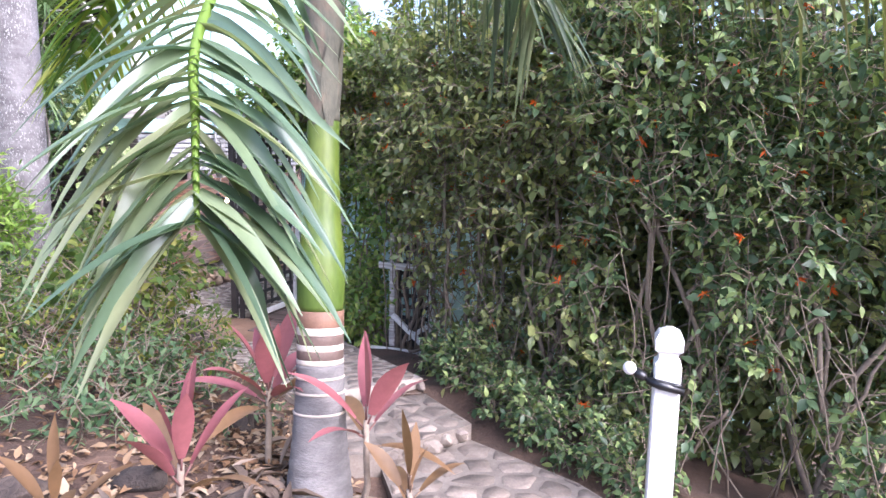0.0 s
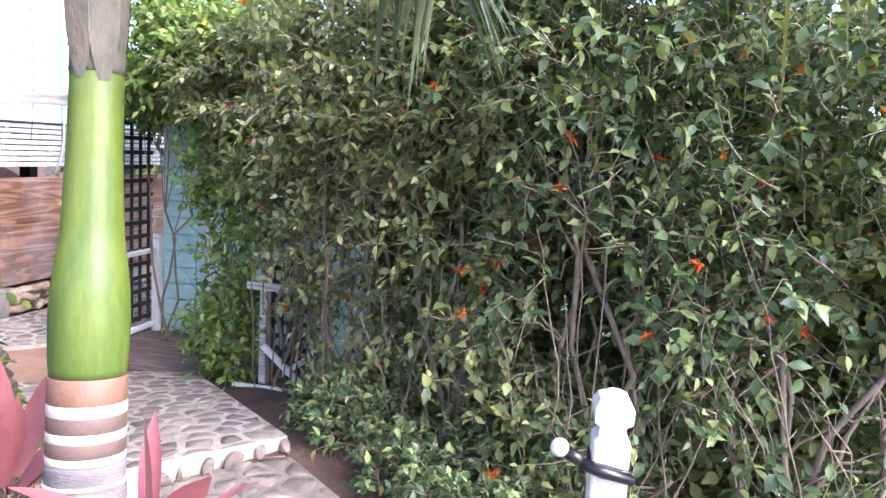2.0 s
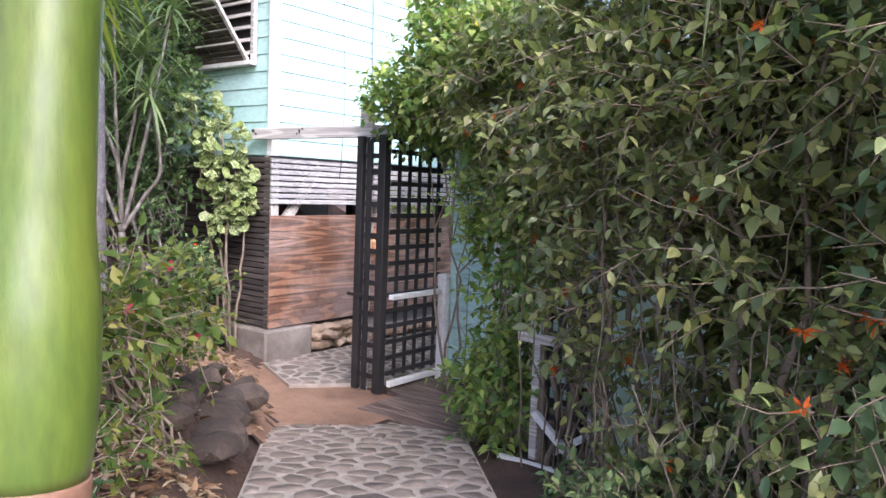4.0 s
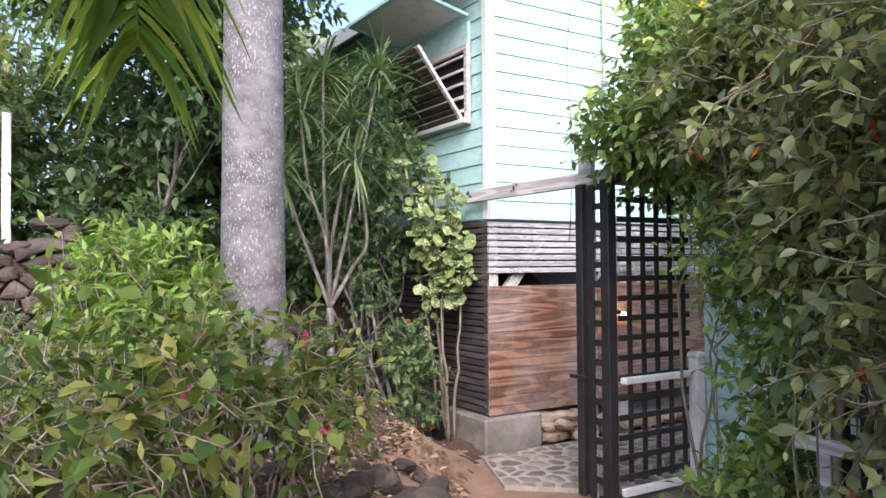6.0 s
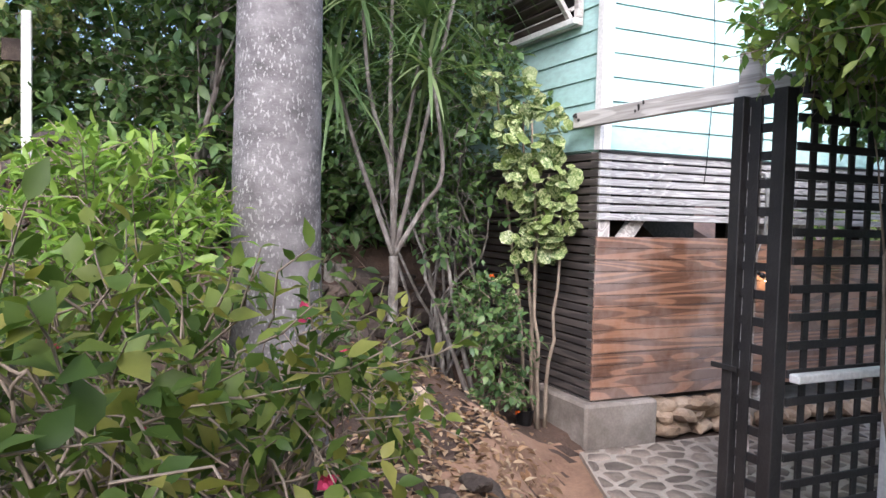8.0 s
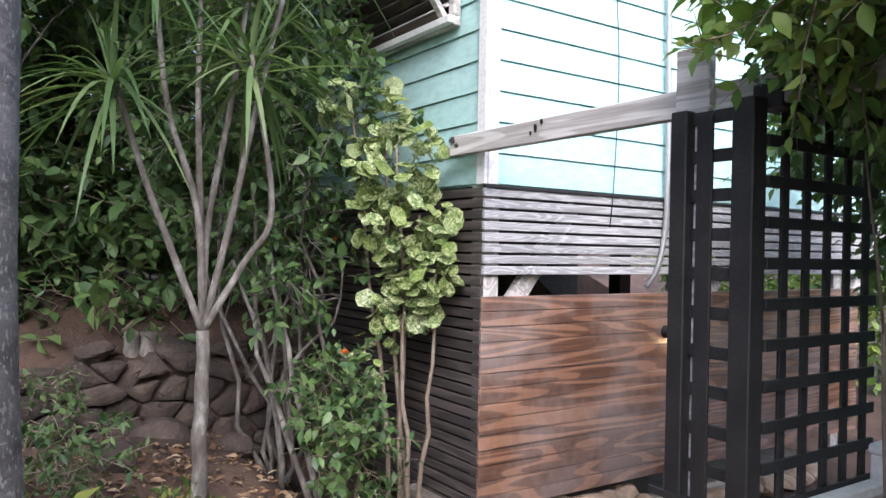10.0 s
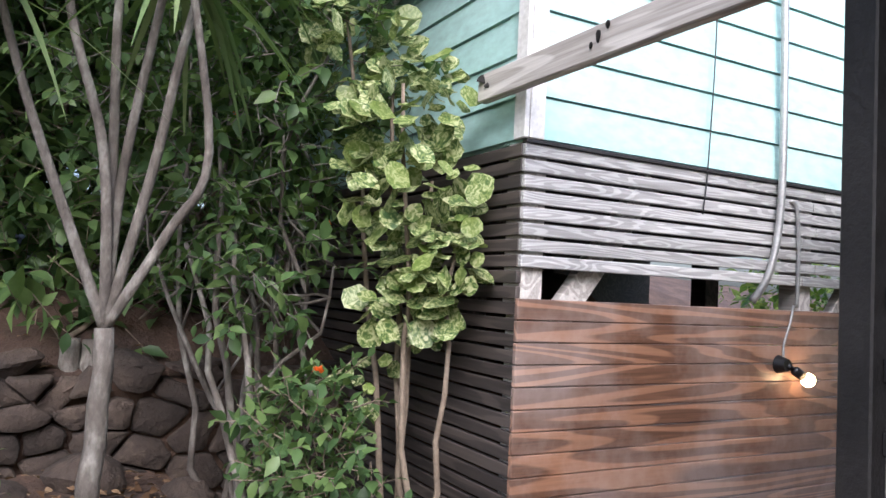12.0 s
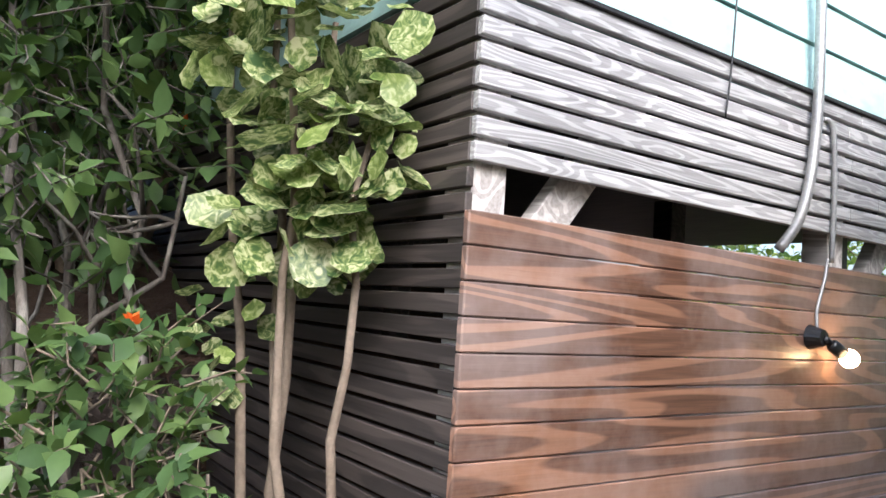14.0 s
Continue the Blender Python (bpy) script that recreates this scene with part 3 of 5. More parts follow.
# brown boarding
NB = 14
pb = (GAP_Z - WALL_Z) / NB
for i in range(NB):
    z0 = WALL_Z + i * pb
    hpart("board", box_bm(HX - 0.019, HX + 0.002, HY - 0.004, HY + 3.6, z0 + 0.0015, z0 + pb - 0.0015, 0.003), M["ply"])
hpart("post", box_bm(HX - 0.115, HX - 0.024, HY + 0.024, HY + 0.115, 0.25, TOP_Z, 0.004), M["grey_wood"])
hpart("post", box_bm(HX - 0.13, HX - 0.03, HY + 0.02, HY + 0.03, 1.3, TOP_Z, 0), M["grey_wood"])
for yy in (1.52, 3.3, 5.0):
    hpart("post", box_bm(HX - 0.12, HX - 0.028, HY + yy, HY + yy + 0.1, 0.1, TOP_Z, 0.004), M["grey_wood"])
for yy in (0.2, 1.8, 3.6):
    m = Matrix.Translation((HX - 0.07, HY + yy, 1.25)) @ Matrix.Rotation(radians(-38), 4, "X")
    hpart("brace", box_bm(-0.03, 0.02, -0.05, 0.05, -0.2, 0.75, 0.003, m=m), M["grey_wood"], "pale diagonal timber brace")
hpart("beam", box_bm(HX - 0.6, HX - 0.5, HY + 0.3, FAR_Y - 0.2, 1.62, TOP_Z - 0.03, 0.004), M["slat_side"])
for xx in (-7.4, -9.2):
    for yy in (8.0, 10.0, 12.0):
        hpart("pillar", box_bm(xx - 0.07, xx + 0.07, yy - 0.07, yy + 0.07, -0.3, TOP_Z, 0.005), M["slat_side"])
# unseen full-height skirt, added to block daylight behind the slat gaps
hpart("back_skirt", box_bm(FAR_X - 0.03, FAR_X - 0.005, HY + 0.1, FAR_Y, -0.3, TOP_Z, 0), M["slat_side"])

# concrete footing and rubble under the boarding
footing = part("footing", box_bm(HX - 0.62, HX + 0.07, HY - 0.09, HY + 0.5, -0.1, WALL_Z - 0.01, 0.018), M["concrete"])
tagged(footing, "grey cast concrete footing block under the house corner", "footing", kind="structure")


def rock(name, c, size, seed, mat, label, parent=None, category="rock", flat=0.75, cuts=2, group=""):
    """A broken, uneven stone."""
    bm = bmesh.new()
    bmesh.ops.create_icosphere(bm, subdivisions=cuts, radius=0.5)
    rr = random.Random(seed)
    o = Vector((rr.uniform(0, 50), rr.uniform(0, 50), rr.uniform(0, 50)))
    planes = [Vector((rr.gauss(0, 1), rr.gauss(0, 1), rr.gauss(0, 1))).normalized() for _ in range(11)]
    for v in bm.verts:
        d = v.co.normalized()
        r = 0.5
        for p in planes:
            k = d.dot(p)
            if k > 0.2:
                r = min(r, 0.33 / k)
        v.co = d * r * 1.12 * (1 + 0.08 * noise.noise(d * 1.7 + o) + 0.035 * noise.noise(d * 7.0 + o))
    bmesh.ops.scale(bm, vec=size, verts=bm.verts)
    bmesh.ops.rotate(bm, cent=(0, 0, 0), matrix=Matrix.Rotation(rr.uniform(0, 6.28), 3, "Z") @ Matrix.Rotation(rr.uniform(-.25, .25), 3, "X"), verts=bm.verts)
    bmesh.ops.translate(bm, vec=c, verts=bm.verts)
    ob = part(name, bm, mat, parent)
    if parent is None:
        tagged(ob, label, category, group)
    return ob


rubble = tagged(part("rubble_wall", box_bm(HX - 0.5, HX - 0.05, HY + 0.51, HY + 3.2, -0.1, 0.1, 0.02), M["mortar"]), "rubble plinth of tan stones beneath the boarding", "wall", kind="structure")
rr = random.Random(8)
for row in range(3):
    y = HY + 0.55
    while y < HY + (1.05, 1.25, 3.0)[2 - row]:
        w = rr.uniform(0.12, 0.22)
        rock("stone", (HX - 0.02 + rr.uniform(-.03, .04), y + w / 2, 0.02 + row * 0.085), (0.24, w * 1.12, 0.125), rr.random() * 999, M["pale_rock"], "", rubble)
        y += w * 0.92

# window with a top-hung louvred shutter on the side wall
WX0, WX1, WZ0, WZ1 = -7.02, -5.96, 2.8, 3.4
win = tagged(thing("window_1", "louvred window with a propped top-hung shutter", "window", kind="structure", at=(WX0, HY, WZ0)))


def wpart(name, bm, mat, label="", parent=None):
    ob = part(name, bm, mat, parent or win, label)
    ob.matrix_parent_inverse = Matrix.Translation(-Vector((WX0, HY, WZ0)))
    return ob


# flat near-black panel on the wall: the unlit room is painted on
wpart("opening", box_bm(WX0, WX1, HY - 0.012, HY - 0.004, WZ0, WZ1, 0), M["dark"], "near-black panel painted as the unlit interior behind the louvres")
for x0, x1, z0, z1 in ((WX0 - 0.05, WX1 + 0.05, WZ0 - 0.05, WZ0), (WX0 - 0.05, WX1 + 0.05, WZ1, WZ1 + 0.05), (WX0 - 0.05, WX0, WZ0, WZ1), (WX1, WX1 + 0.05, WZ0, WZ1)):
    wpart("window_frame", box_bm(x0, x1, HY - 0.045, HY + 0.0, z0, z1, 0.004), M["grey_wood"])
for i in range(5):
    z = WZ0 + 0.08 + i * (WZ1 - WZ0) / 5
    m = Matrix.Translation(((WX0 + WX1) / 2, HY - 0.03, z)) @ Matrix.Rotation(radians(40), 4, "X")
    wpart("louvre", box_bm(-(WX1 - WX0) / 2, (WX1 - WX0) / 2, -0.045, 0.045, -0.005, 0.005, 0, m=m), M["grey_wood"])
# a louvred shutter leaning out from the sill, under a raised solid flap
lean = Matrix.Translation((WX0, HY - 0.05, WZ0 + 0.01)) @ Matrix.Rotation(radians(37), 4, "X")
SL, sw = 0.72, WX1 - WX0
for x0 in (0.0, sw - 0.045):
    wpart("shutter_stile", box_bm(x0, x0 + 0.045, -0.03, 0.0, 0, SL, 0.003, m=lean), M["grey_wood"])
for z0 in (0.0, SL - 0.05):
    wpart("shutter_rail", box_bm(0.046, sw - 0.046, -0.03, 0.0, z0, z0 + 0.05, 0.003, m=lean), M["boarded_brown"])
for i in range(9):
    m = lean @ Matrix.Translation((sw / 2, -0.015, 0.085 + i * 0.069)) @ Matrix.Rotation(radians(28), 4, "X")
    wpart("shutter_slat", box_bm(-sw / 2 + 0.047, sw / 2 - 0.047, -0.006, 0.006, -0.032, 0.032, 0.002, m=m), M["boarded_brown"])
flap = Matrix.Translation((WX0 - 0.06, HY - 0.03, WZ1 + 0.28)) @ Matrix.Rotation(radians(-102), 4, "X")
FL, fw = 0.62, sw + 0.12
wpart("flap_panel", box_bm(0.05, fw - 0.05, -0.02, -0.005, -FL + 0.05, -0.05, 0, m=flap), M["white"], "white underside of the raised flap")
for x0 in (0.0, fw - 0.05):
    wpart("flap_stile", box_bm(x0, x0 + 0.05, -0.03, 0.0, -FL, 0, 0.003, m=flap), M["teal"])
for z0 in (-FL, -0.05):
    wpart("flap_rail", box_bm(0.051, fw - 0.051, -0.03, 0.0, z0, z0 + 0.05, 0.003, m=flap), M["teal"])
wpart("head_board", box_bm(WX0 - 0.05, WX1 + 0.05, HY - 0.03, HY + 0.0, WZ1 + 0.051, WZ1 + 0.24, 0.004), M["teal"])
wpart("window_sill", box_bm(WX0 - 0.06, WX1 + 0.06, HY - 0.085, HY - 0.046, WZ0 - 0.045, WZ0 - 0.005, 0.004), M["white"], "white painted sill")

# ---- trellis screen, deck and teal hut ----
PX, PY = -4.09, 7.0          # the screen's corner post
DZ = -0.01
deck = thing("deck", "dark brown timber deck boards before the hut", "deck", kind="structure", at=(PX, PY, DZ))


def kid(owner, at):
    inv = Matrix.Translation(-Vector(at))

    def make(name, bm, mat, label="", parent=None):
        ob = part(name, bm, mat, parent or owner, label)
        ob.matrix_parent_inverse = inv
        return ob
    return make


dk = kid(deck, (PX, PY, DZ))
for i in range(11):
    y0 = 6.6 + i * 0.1
    dk("plank", box_bm(-3.95 if i < 5 else -4.1, -2.3, y0, y0 + 0.094, DZ - 0.03, DZ + 0.002 * (i % 3), 0.004), M["deck"])
dk("joist", box_bm(-4.0, -2.35, 6.62, 7.66, DZ - 0.2, DZ - 0.04, 0), M["slat_side"])

screen = thing("trellis_screen", "black-stained square timber trellis screen with a corner post", "trellis", at=(PX, PY, DZ))
tk = kid(screen, (PX, PY, DZ))
TZ = 2.04
tk("post", box_bm(PX - 0.066, PX + 0.01, PY - 0.034, PY + 0.04, DZ, TZ + 0.03, 0.004), M["black"])
tk("post", box_bm(PX - 0.305, PX - 0.24, PY - 0.03, PY + 0.03, DZ, TZ + 0.02, 0.004), M["black"])
for x in (PX - 0.182,):
    tk("lath", box_bm(x - 0.03, x + 0.03, PY - 0.012, PY + 0.0, DZ, TZ, 0.002), M["black"])
zz = DZ + 0.1
while zz < TZ:
    tk("lath", box_bm(PX - 0.238, PX - 0.068, PY + 0.001, PY + 0.014, zz, zz + 0.042, 0.002), M["black"])
    zz += 0.128
LAT_Y0, LAT_Y1 = PY + 0.046, PY + 0.72
for i in range(1, 6):
    y = LAT_Y0 + i * 0.128 - 0.03
    tk("lath", box_bm(PX - 0.012, PX, y, y + 0.04, DZ + 0.12, TZ, 0.002), M["black"])
zz = DZ + 0.14
while zz < TZ:
    tk("lath", box_bm(PX + 0.001, PX + 0.014, LAT_Y0, LAT_Y1, zz, zz + 0.038, 0.002), M["black"])
    zz += 0.128
tk("latch", box_bm(PX - 0.36, PX - 0.2, PY - 0.046, PY - 0.034, 0.76, 0.785, 0.002), M["black"], "black gate latch")
tk("top_plate", box_bm(PX - 0.05, PX + 0.05, LAT_Y0, LAT_Y1 + 0.1, TZ + 0.0, TZ + 0.08, 0.004), M["black"])

rail = thing("porch_rail", "white painted porch rail in front of the trellis", "railing", at=(PX, LAT_Y1, DZ))
rk = kid(rail, (PX, LAT_Y1, DZ))
rk("handrail", box_bm(PX + 0.018, PX + 0.075, LAT_Y0, LAT_Y1 - 0.03, 0.755, 0.795, 0.006), M["white"])
rk("bottom_rail", box_bm(PX + 0.018, PX + 0.06, LAT_Y0, LAT_Y1 - 0.03, DZ + 0.05, DZ + 0.1, 0.006), M["white"])
rk("newel", box_bm(PX + 0.016, PX + 0.096, LAT_Y1 - 0.028, LAT_Y1 + 0.05, DZ, 0.88, 0.006), M["white"])
rk("finial", box_bm(PX + 0.006, PX + 0.106, LAT_Y1 - 0.038, LAT_Y1 + 0.06, 0.88, 0.92, 0.012), M["white"])

crossbeam = part("crossbeam", box_bm(-5.86, -3.1, 7.06, 7.1, 2.055, 2.155, 0.004), M["grey_wood"])
tagged(crossbeam, "silver-grey weathered timber beam nailed to the house corner", "beam")
stub = part("timber_post", box_bm(-4.415, -4.28, 7.016, 7.056, DZ - 0.05, 2.28, 0.005), M["grey_wood"])
tagged(stub, "weathered grey timber post carrying the crossbeam behind the trellis", "post")
for k_, (bx, bz, w_) in enumerate(((-5.82, 2.135, 0.07), (-5.79, 2.105, 0.04), (-5.2, 2.12, 0.07), (-5.16, 2.14, 0.05), (-5.23, 2.1, 0.04))):
    rock("knot_hole", (bx, 7.0595, bz), (w_, 0.007, w_ * 0.6), k_ + 3, M["dark"], "", crossbeam)

hut = thing("hut", "turquoise weatherboard hut overgrown by creepers", "hut", at=(PX, 7.8, DZ))
hk = kid(hut, (PX, 7.8, DZ))
UY = LAT_Y1 + 0.06
hk("wall", box_bm(PX + 0.06, -2.4, UY + 0.032, UY + 0.12, DZ - 0.3, 2.1, 0), M["teal"])
for i in range(13):
    z0 = DZ + i * PITCH
    hk("clapboard", box_bm(PX + 0.1, -3.56, UY + 0.0, UY + 0.027, z0 + 0.004, z0 + PITCH - 0.012, 0.004), M["teal"])
hk("corner_board", box_bm(-3.555, -3.48, UY - 0.004, UY + 0.03, DZ, 2.1, 0.003), M["white"], "white corner board")
hk("side_wall", box_bm(-2.4, 2.4, 7.5, 7.6, -1.2, 2.1, 0), M["teal"])
hk("roof", box_bm(PX - 0.06, 2.6, 7.11, 9.6, 2.17, 2.24, 0.01), M["slat_side"])
hk("back_wall", box_bm(PX + 0.06, 2.4, 9.4, 9.5, -1.2, 2.1, 0), M["teal"])
hk("skirting", box_bm(-2.5, -0.4, 6.3, 6.34, 0.0, 0.08, 0.004), M["white"], "white painted deck edge board")
# white balusters, coloured grey to paint in the shade on them
for x in (-2.32, -1.95):
    hk("baluster", box_bm(x, x + 0.05, 6.36, 6.4, 0.08, 1.1, 0.004), M["grey_wood"])
for i in range(5):
    hk("lath", box_bm(-2.26 + i * 0.07, -2.23 + i * 0.07, 6.42, 6.43, 0.08, 1.1, 0.002), M["black"])
for i in range(9):
    hk("lath", box_bm(-2.27, -1.95, 6.431, 6.44, 0.12 + i * 0.1, 0.155 + i * 0.1, 0.002), M["black"])
# white rail as well: its shade is put into the grey
hk("handrail", box_bm(-2.42, -1.3, 6.345, 6.358, 0.78, 0.84, 0.004), M["grey_wood"])
hk("brace", box_bm(-0.02, 0.02, -0.02, 0.02, -0.2, 0.2, 0.003, m=Matrix.Translation((-2.12, 6.33, 0.25)) @ Matrix.Rotation(radians(-50), 4, "Y")), M["white"])
hk("brace", box_bm(-0.02, 0.02, -0.02, 0.02, -0.25, 0.25, 0.003, m=Matrix.Translation((-1.95, 6.37, 0.3)) @ Matrix.Rotation(radians(55), 4, "Y")), M["white"])

# ---- plant materials ----
M["hedge"] = leaf_mat("hedge_leaf", [(0.1, 0.128, 0.052), (0.175, 0.215, 0.082), (0.28, 0.315, 0.12), (0.46, 0.45, 0.18)], 0.4, 0.42, 0.6)
# darker copy of the hedge leaf, with shade put into its colour
M["shaded_hedge"] = leaf_mat("shaded_hedge_leaf", [(0.035, 0.066, 0.03), (0.07, 0.115, 0.05), (0.125, 0.185, 0.075), (0.34, 0.41, 0.15)], 0.42, 0.32, 0.35)
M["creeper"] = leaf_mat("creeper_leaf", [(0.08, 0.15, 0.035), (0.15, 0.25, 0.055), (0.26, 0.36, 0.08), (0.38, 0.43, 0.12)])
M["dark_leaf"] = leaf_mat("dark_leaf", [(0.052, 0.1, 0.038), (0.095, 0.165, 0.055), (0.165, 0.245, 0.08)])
M["bright_leaf"] = leaf_mat("bright_leaf", [(0.11, 0.2, 0.03), (0.19, 0.3, 0.05), (0.29, 0.39, 0.08)], glow=0.45)
M["bed_leaf"] = leaf_mat("bed_leaf", [(0.038, 0.072, 0.014), (0.076, 0.122, 0.024), (0.135, 0.182, 0.034), (0.27, 0.245, 0.06)], 0.5, 0.4, 0.25)
M["grey_leaf"] = leaf_mat("grey_green_leaf", [(0.042, 0.085, 0.035), (0.085, 0.14, 0.06), (0.15, 0.21, 0.095)])
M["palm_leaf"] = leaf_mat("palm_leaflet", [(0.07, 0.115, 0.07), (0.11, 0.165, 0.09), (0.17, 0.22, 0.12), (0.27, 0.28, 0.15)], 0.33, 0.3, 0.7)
# lit copy of the leaflets: light painted in as brighter yellow-green
M["palm_lit"] = leaf_mat("palm_leaflet_lit_yellow", [(0.08, 0.15, 0.03), (0.17, 0.25, 0.04), (0.34, 0.36, 0.06)], 0.35, 0.55, 0.5)
M["palm_dry"] = leaf_mat("palm_leaflet_faded", [(0.1, 0.11, 0.04), (0.2, 0.19, 0.07), (0.13, 0.15, 0.07)], 0.45, 0.4)
M["strap"] = leaf_mat("strap_leaf", [(0.08, 0.14, 0.05), (0.15, 0.22, 0.09), (0.25, 0.3, 0.14)], 0.35, 0.35)
M["orange"] = leaf_mat("orange_petal", [(0.6, 0.09, 0.012), (0.75, 0.16, 0.02)], 0.5, 0.4)
M["yellow"] = leaf_mat("yellow_petal", [(0.75, 0.55, 0.03), (0.85, 0.68, 0.06)], 0.5, 0.4)
M["pink"] = leaf_mat("pink_petal", [(0.65, 0.05, 0.16), (0.75, 0.1, 0.25)], 0.5, 0.4)
M["cordyline"] = leaf_mat("red_cordyline_leaf", [(0.07, 0.06, 0.046), (0.125, 0.08, 0.066), (0.19, 0.085, 0.078), (0.36, 0.11, 0.13)], 0.45, 0.2, 0.3)
M["cordyline_old"] = leaf_mat("brown_cordyline_leaf", [(0.1, 0.07, 0.06), (0.16, 0.1, 0.07), (0.2, 0.11, 0.045)], 0.5, 0.25)
M["dead_strap"] = leaf_mat("withered_leaf", [(0.09, 0.065, 0.05), (0.17, 0.125, 0.095), (0.26, 0.2, 0.155)], 0.8, 0.1, 0.2)
M["litter"] = leaf_mat("dead_leaf", [(0.1, 0.055, 0.03), (0.2, 0.115, 0.06), (0.3, 0.2, 0.12), (0.36, 0.28, 0.19)], 0.8, 0.1, 0.2)


def variegated():
    k = Mat("variegated_leaf", 0.45)
    v = k.coords((1, 1, 1), "Position")
    veins = k.noise(v, 36.0, 3.0, 0.55, 1.8)
    c = k.ramp(veins, [(0.38, (0.045, 0.1, 0.025)), (0.5, (0.2, 0.26, 0.08)), (0.61, (0.52, 0.54, 0.3))])
    c = k.mix(k.ramp(k.rnd(), [(0.55, (0, 0, 0)), (1.0, (0.6, 0.6, 0.6))]), c, (0.17, 0.23, 0.04))
    k.color(c)
    tr = k.node("ShaderNodeBsdfTranslucent")
    k.link(c, tr.inputs["Color"])
    mx = k.node("ShaderNodeMixShader", Fac=0.25)
    k.link(k.b.outputs[0], mx.inputs[1])
    k.link(tr.outputs[0], mx.inputs[2])
    k.link(mx.outputs[0], k.t.nodes["Material Output"].inputs["Surface"])
    return k.m


M["variegated"] = variegated()
M["shaft"] = mottled("crownshaft_green", [(0.042, 0.085, 0.018), (0.085, 0.132, 0.02), (0.165, 0.2, 0.03)], 2.0, 22.0, 0.36, 0.1, (3, 3, 0.8))
M["palm_grey"] = mottled("palm_trunk_grey", [(0.1, 0.09, 0.085), (0.17, 0.155, 0.145), (0.26, 0.24, 0.225)], 5.0, 60.0, 0.8, 0.4, (1, 1, 3))
M["scar_cream"] = plain("pale_scar", (0.62, 0.54, 0.44), 0.7)
M["scar_brown"] = plain("brown_scar", (0.13, 0.085, 0.065), 0.7)
M["scar_orange"] = plain("tan_scar", (0.22, 0.12, 0.075), 0.6)
M["boot"] = mottled("old_palm_boot", [(0.06, 0.06, 0.042), (0.12, 0.115, 0.08), (0.19, 0.13, 0.085)], 9.0, 50.0, 0.8, 0.5, (1, 1, 0.5))


def lichened():
    k = Mat("lichened_palm_trunk", 0.85)
    v = k.coords((1, 1, 1), "Position")
    base = k.ramp(k.noise(k.coords((1, 1, 1.6), "Position"), 7.0), [(0.3, (0.065, 0.06, 0.058)), (0.5, (0.125, 0.115, 0.113)), (0.7, (0.185, 0.172, 0.168))])
    spots = k.ramp(k.noise(k.coords((1, 1, 0.55), "Position"), 85.0, 3.0, 0.6), [(0.56, (0, 0, 0)), (0.63, (1, 1, 1))])
    patch = k.ramp(k.noise(v, 2.6, 3.0), [(0.34, (0.05, 0.05, 0.05)), (0.5, (1, 1, 1))])
    both = k.mix(1.0, spots, patch, "MULTIPLY")
    k.color(k.mix(both, base, (0.28, 0.272, 0.26)))
    k.bump(k.noise(k.coords((1, 1, 2), "Position"), 30.0), 0.5, 0.01)
    return k.m


M["lichened"] = lichened()


# ---- palms ----
def lathe(axis, radii, sides=28, wob=0.0, seed=0):
    """A round shaft about a leaning line."""
    h = Heap()
    rng = np.random.default_rng(seed)
    p = np.asarray(axis, float)
    r = np.asarray(radii, float)
    if wob:
        r = r * (1 + rng.normal(0, wob, len(r)))
    tube(h, p, r, sides)
    return h.mesh("shaft", True)


def along(pts, z):
    p = np.array(pts)
    z = np.atleast_1d(z)
    return np.stack([np.interp(z, p[:, 2], p[:, 0]), np.interp(z, p[:, 2], p[:, 1]), z], -1)


def ribbon(heap, base, way, length, width, droop, segs=6, fold=0.25, twist=0.0, shape="palm"):
    """One long leaf, folded along its middle and bending down."""
    t = np.linspace(0, 1, segs + 1)
    w = np.array(way, float)
    w /= np.linalg.norm(w) + 1e-9
    p = np.asarray(base) + np.outer(t, w) * length
    p[:, 2] -= droop * length * t ** 2
    tan = np.gradient(p, axis=0)
    tan /= np.linalg.norm(tan, axis=1, keepdims=True) + 1e-9
    up = np.array([twist, twist * 0.6, 1.0])
    side = np.cross(tan, up)
    side /= np.linalg.norm(side, axis=1, keepdims=True) + 1e-9
    nor = np.cross(side, tan)
    prof = {"palm": np.clip(1.15 * (1 - t ** 2.2) * (0.55 + 0.9 * np.minimum(t * 4, 0.5)), 0.04, 1), "strap": np.clip(np.minimum(0.5 + 4 * t, 1) * (1 - t ** 3), 0.03, 1),
            "lance": np.clip(np.sin(math.pi * np.minimum(0.08 + t * 0.95, 1)) ** 0.8, 0.05, 1)}[shape]
    hw = (width / 2 * prof)[:, None]
    v = np.stack([p - side * hw + nor * hw * fold, p, p + side * hw + nor * hw * fold], 1).reshape(-1, 3)
    f = []
    for i in range(segs):
        a = 3 * i
        f += [(a, a + 1, a + 4), (a, a + 4, a + 3), (a + 1, a + 2, a + 5), (a + 1, a + 5, a + 4)]
    heap.add(v, f)


def smooth_line(pts, n):
    """A rounded line through a few points."""
    p = np.asarray(pts, float)
    t = np.linspace(0, len(p) - 1, n)
    out = []
    for x in t:
        i = min(int(x), len(p) - 2)
        u = x - i
        a, b, c, d = p[max(i - 1, 0)], p[i], p[i + 1], p[min(i + 2, len(p) - 1)]
        out.append(0.5 * (2 * b + (c - a) * u + (2 * a - 5 * b + 4 * c - d) * u * u + (3 * b - a - 3 * c + d) * u ** 3))
    return np.array(out)


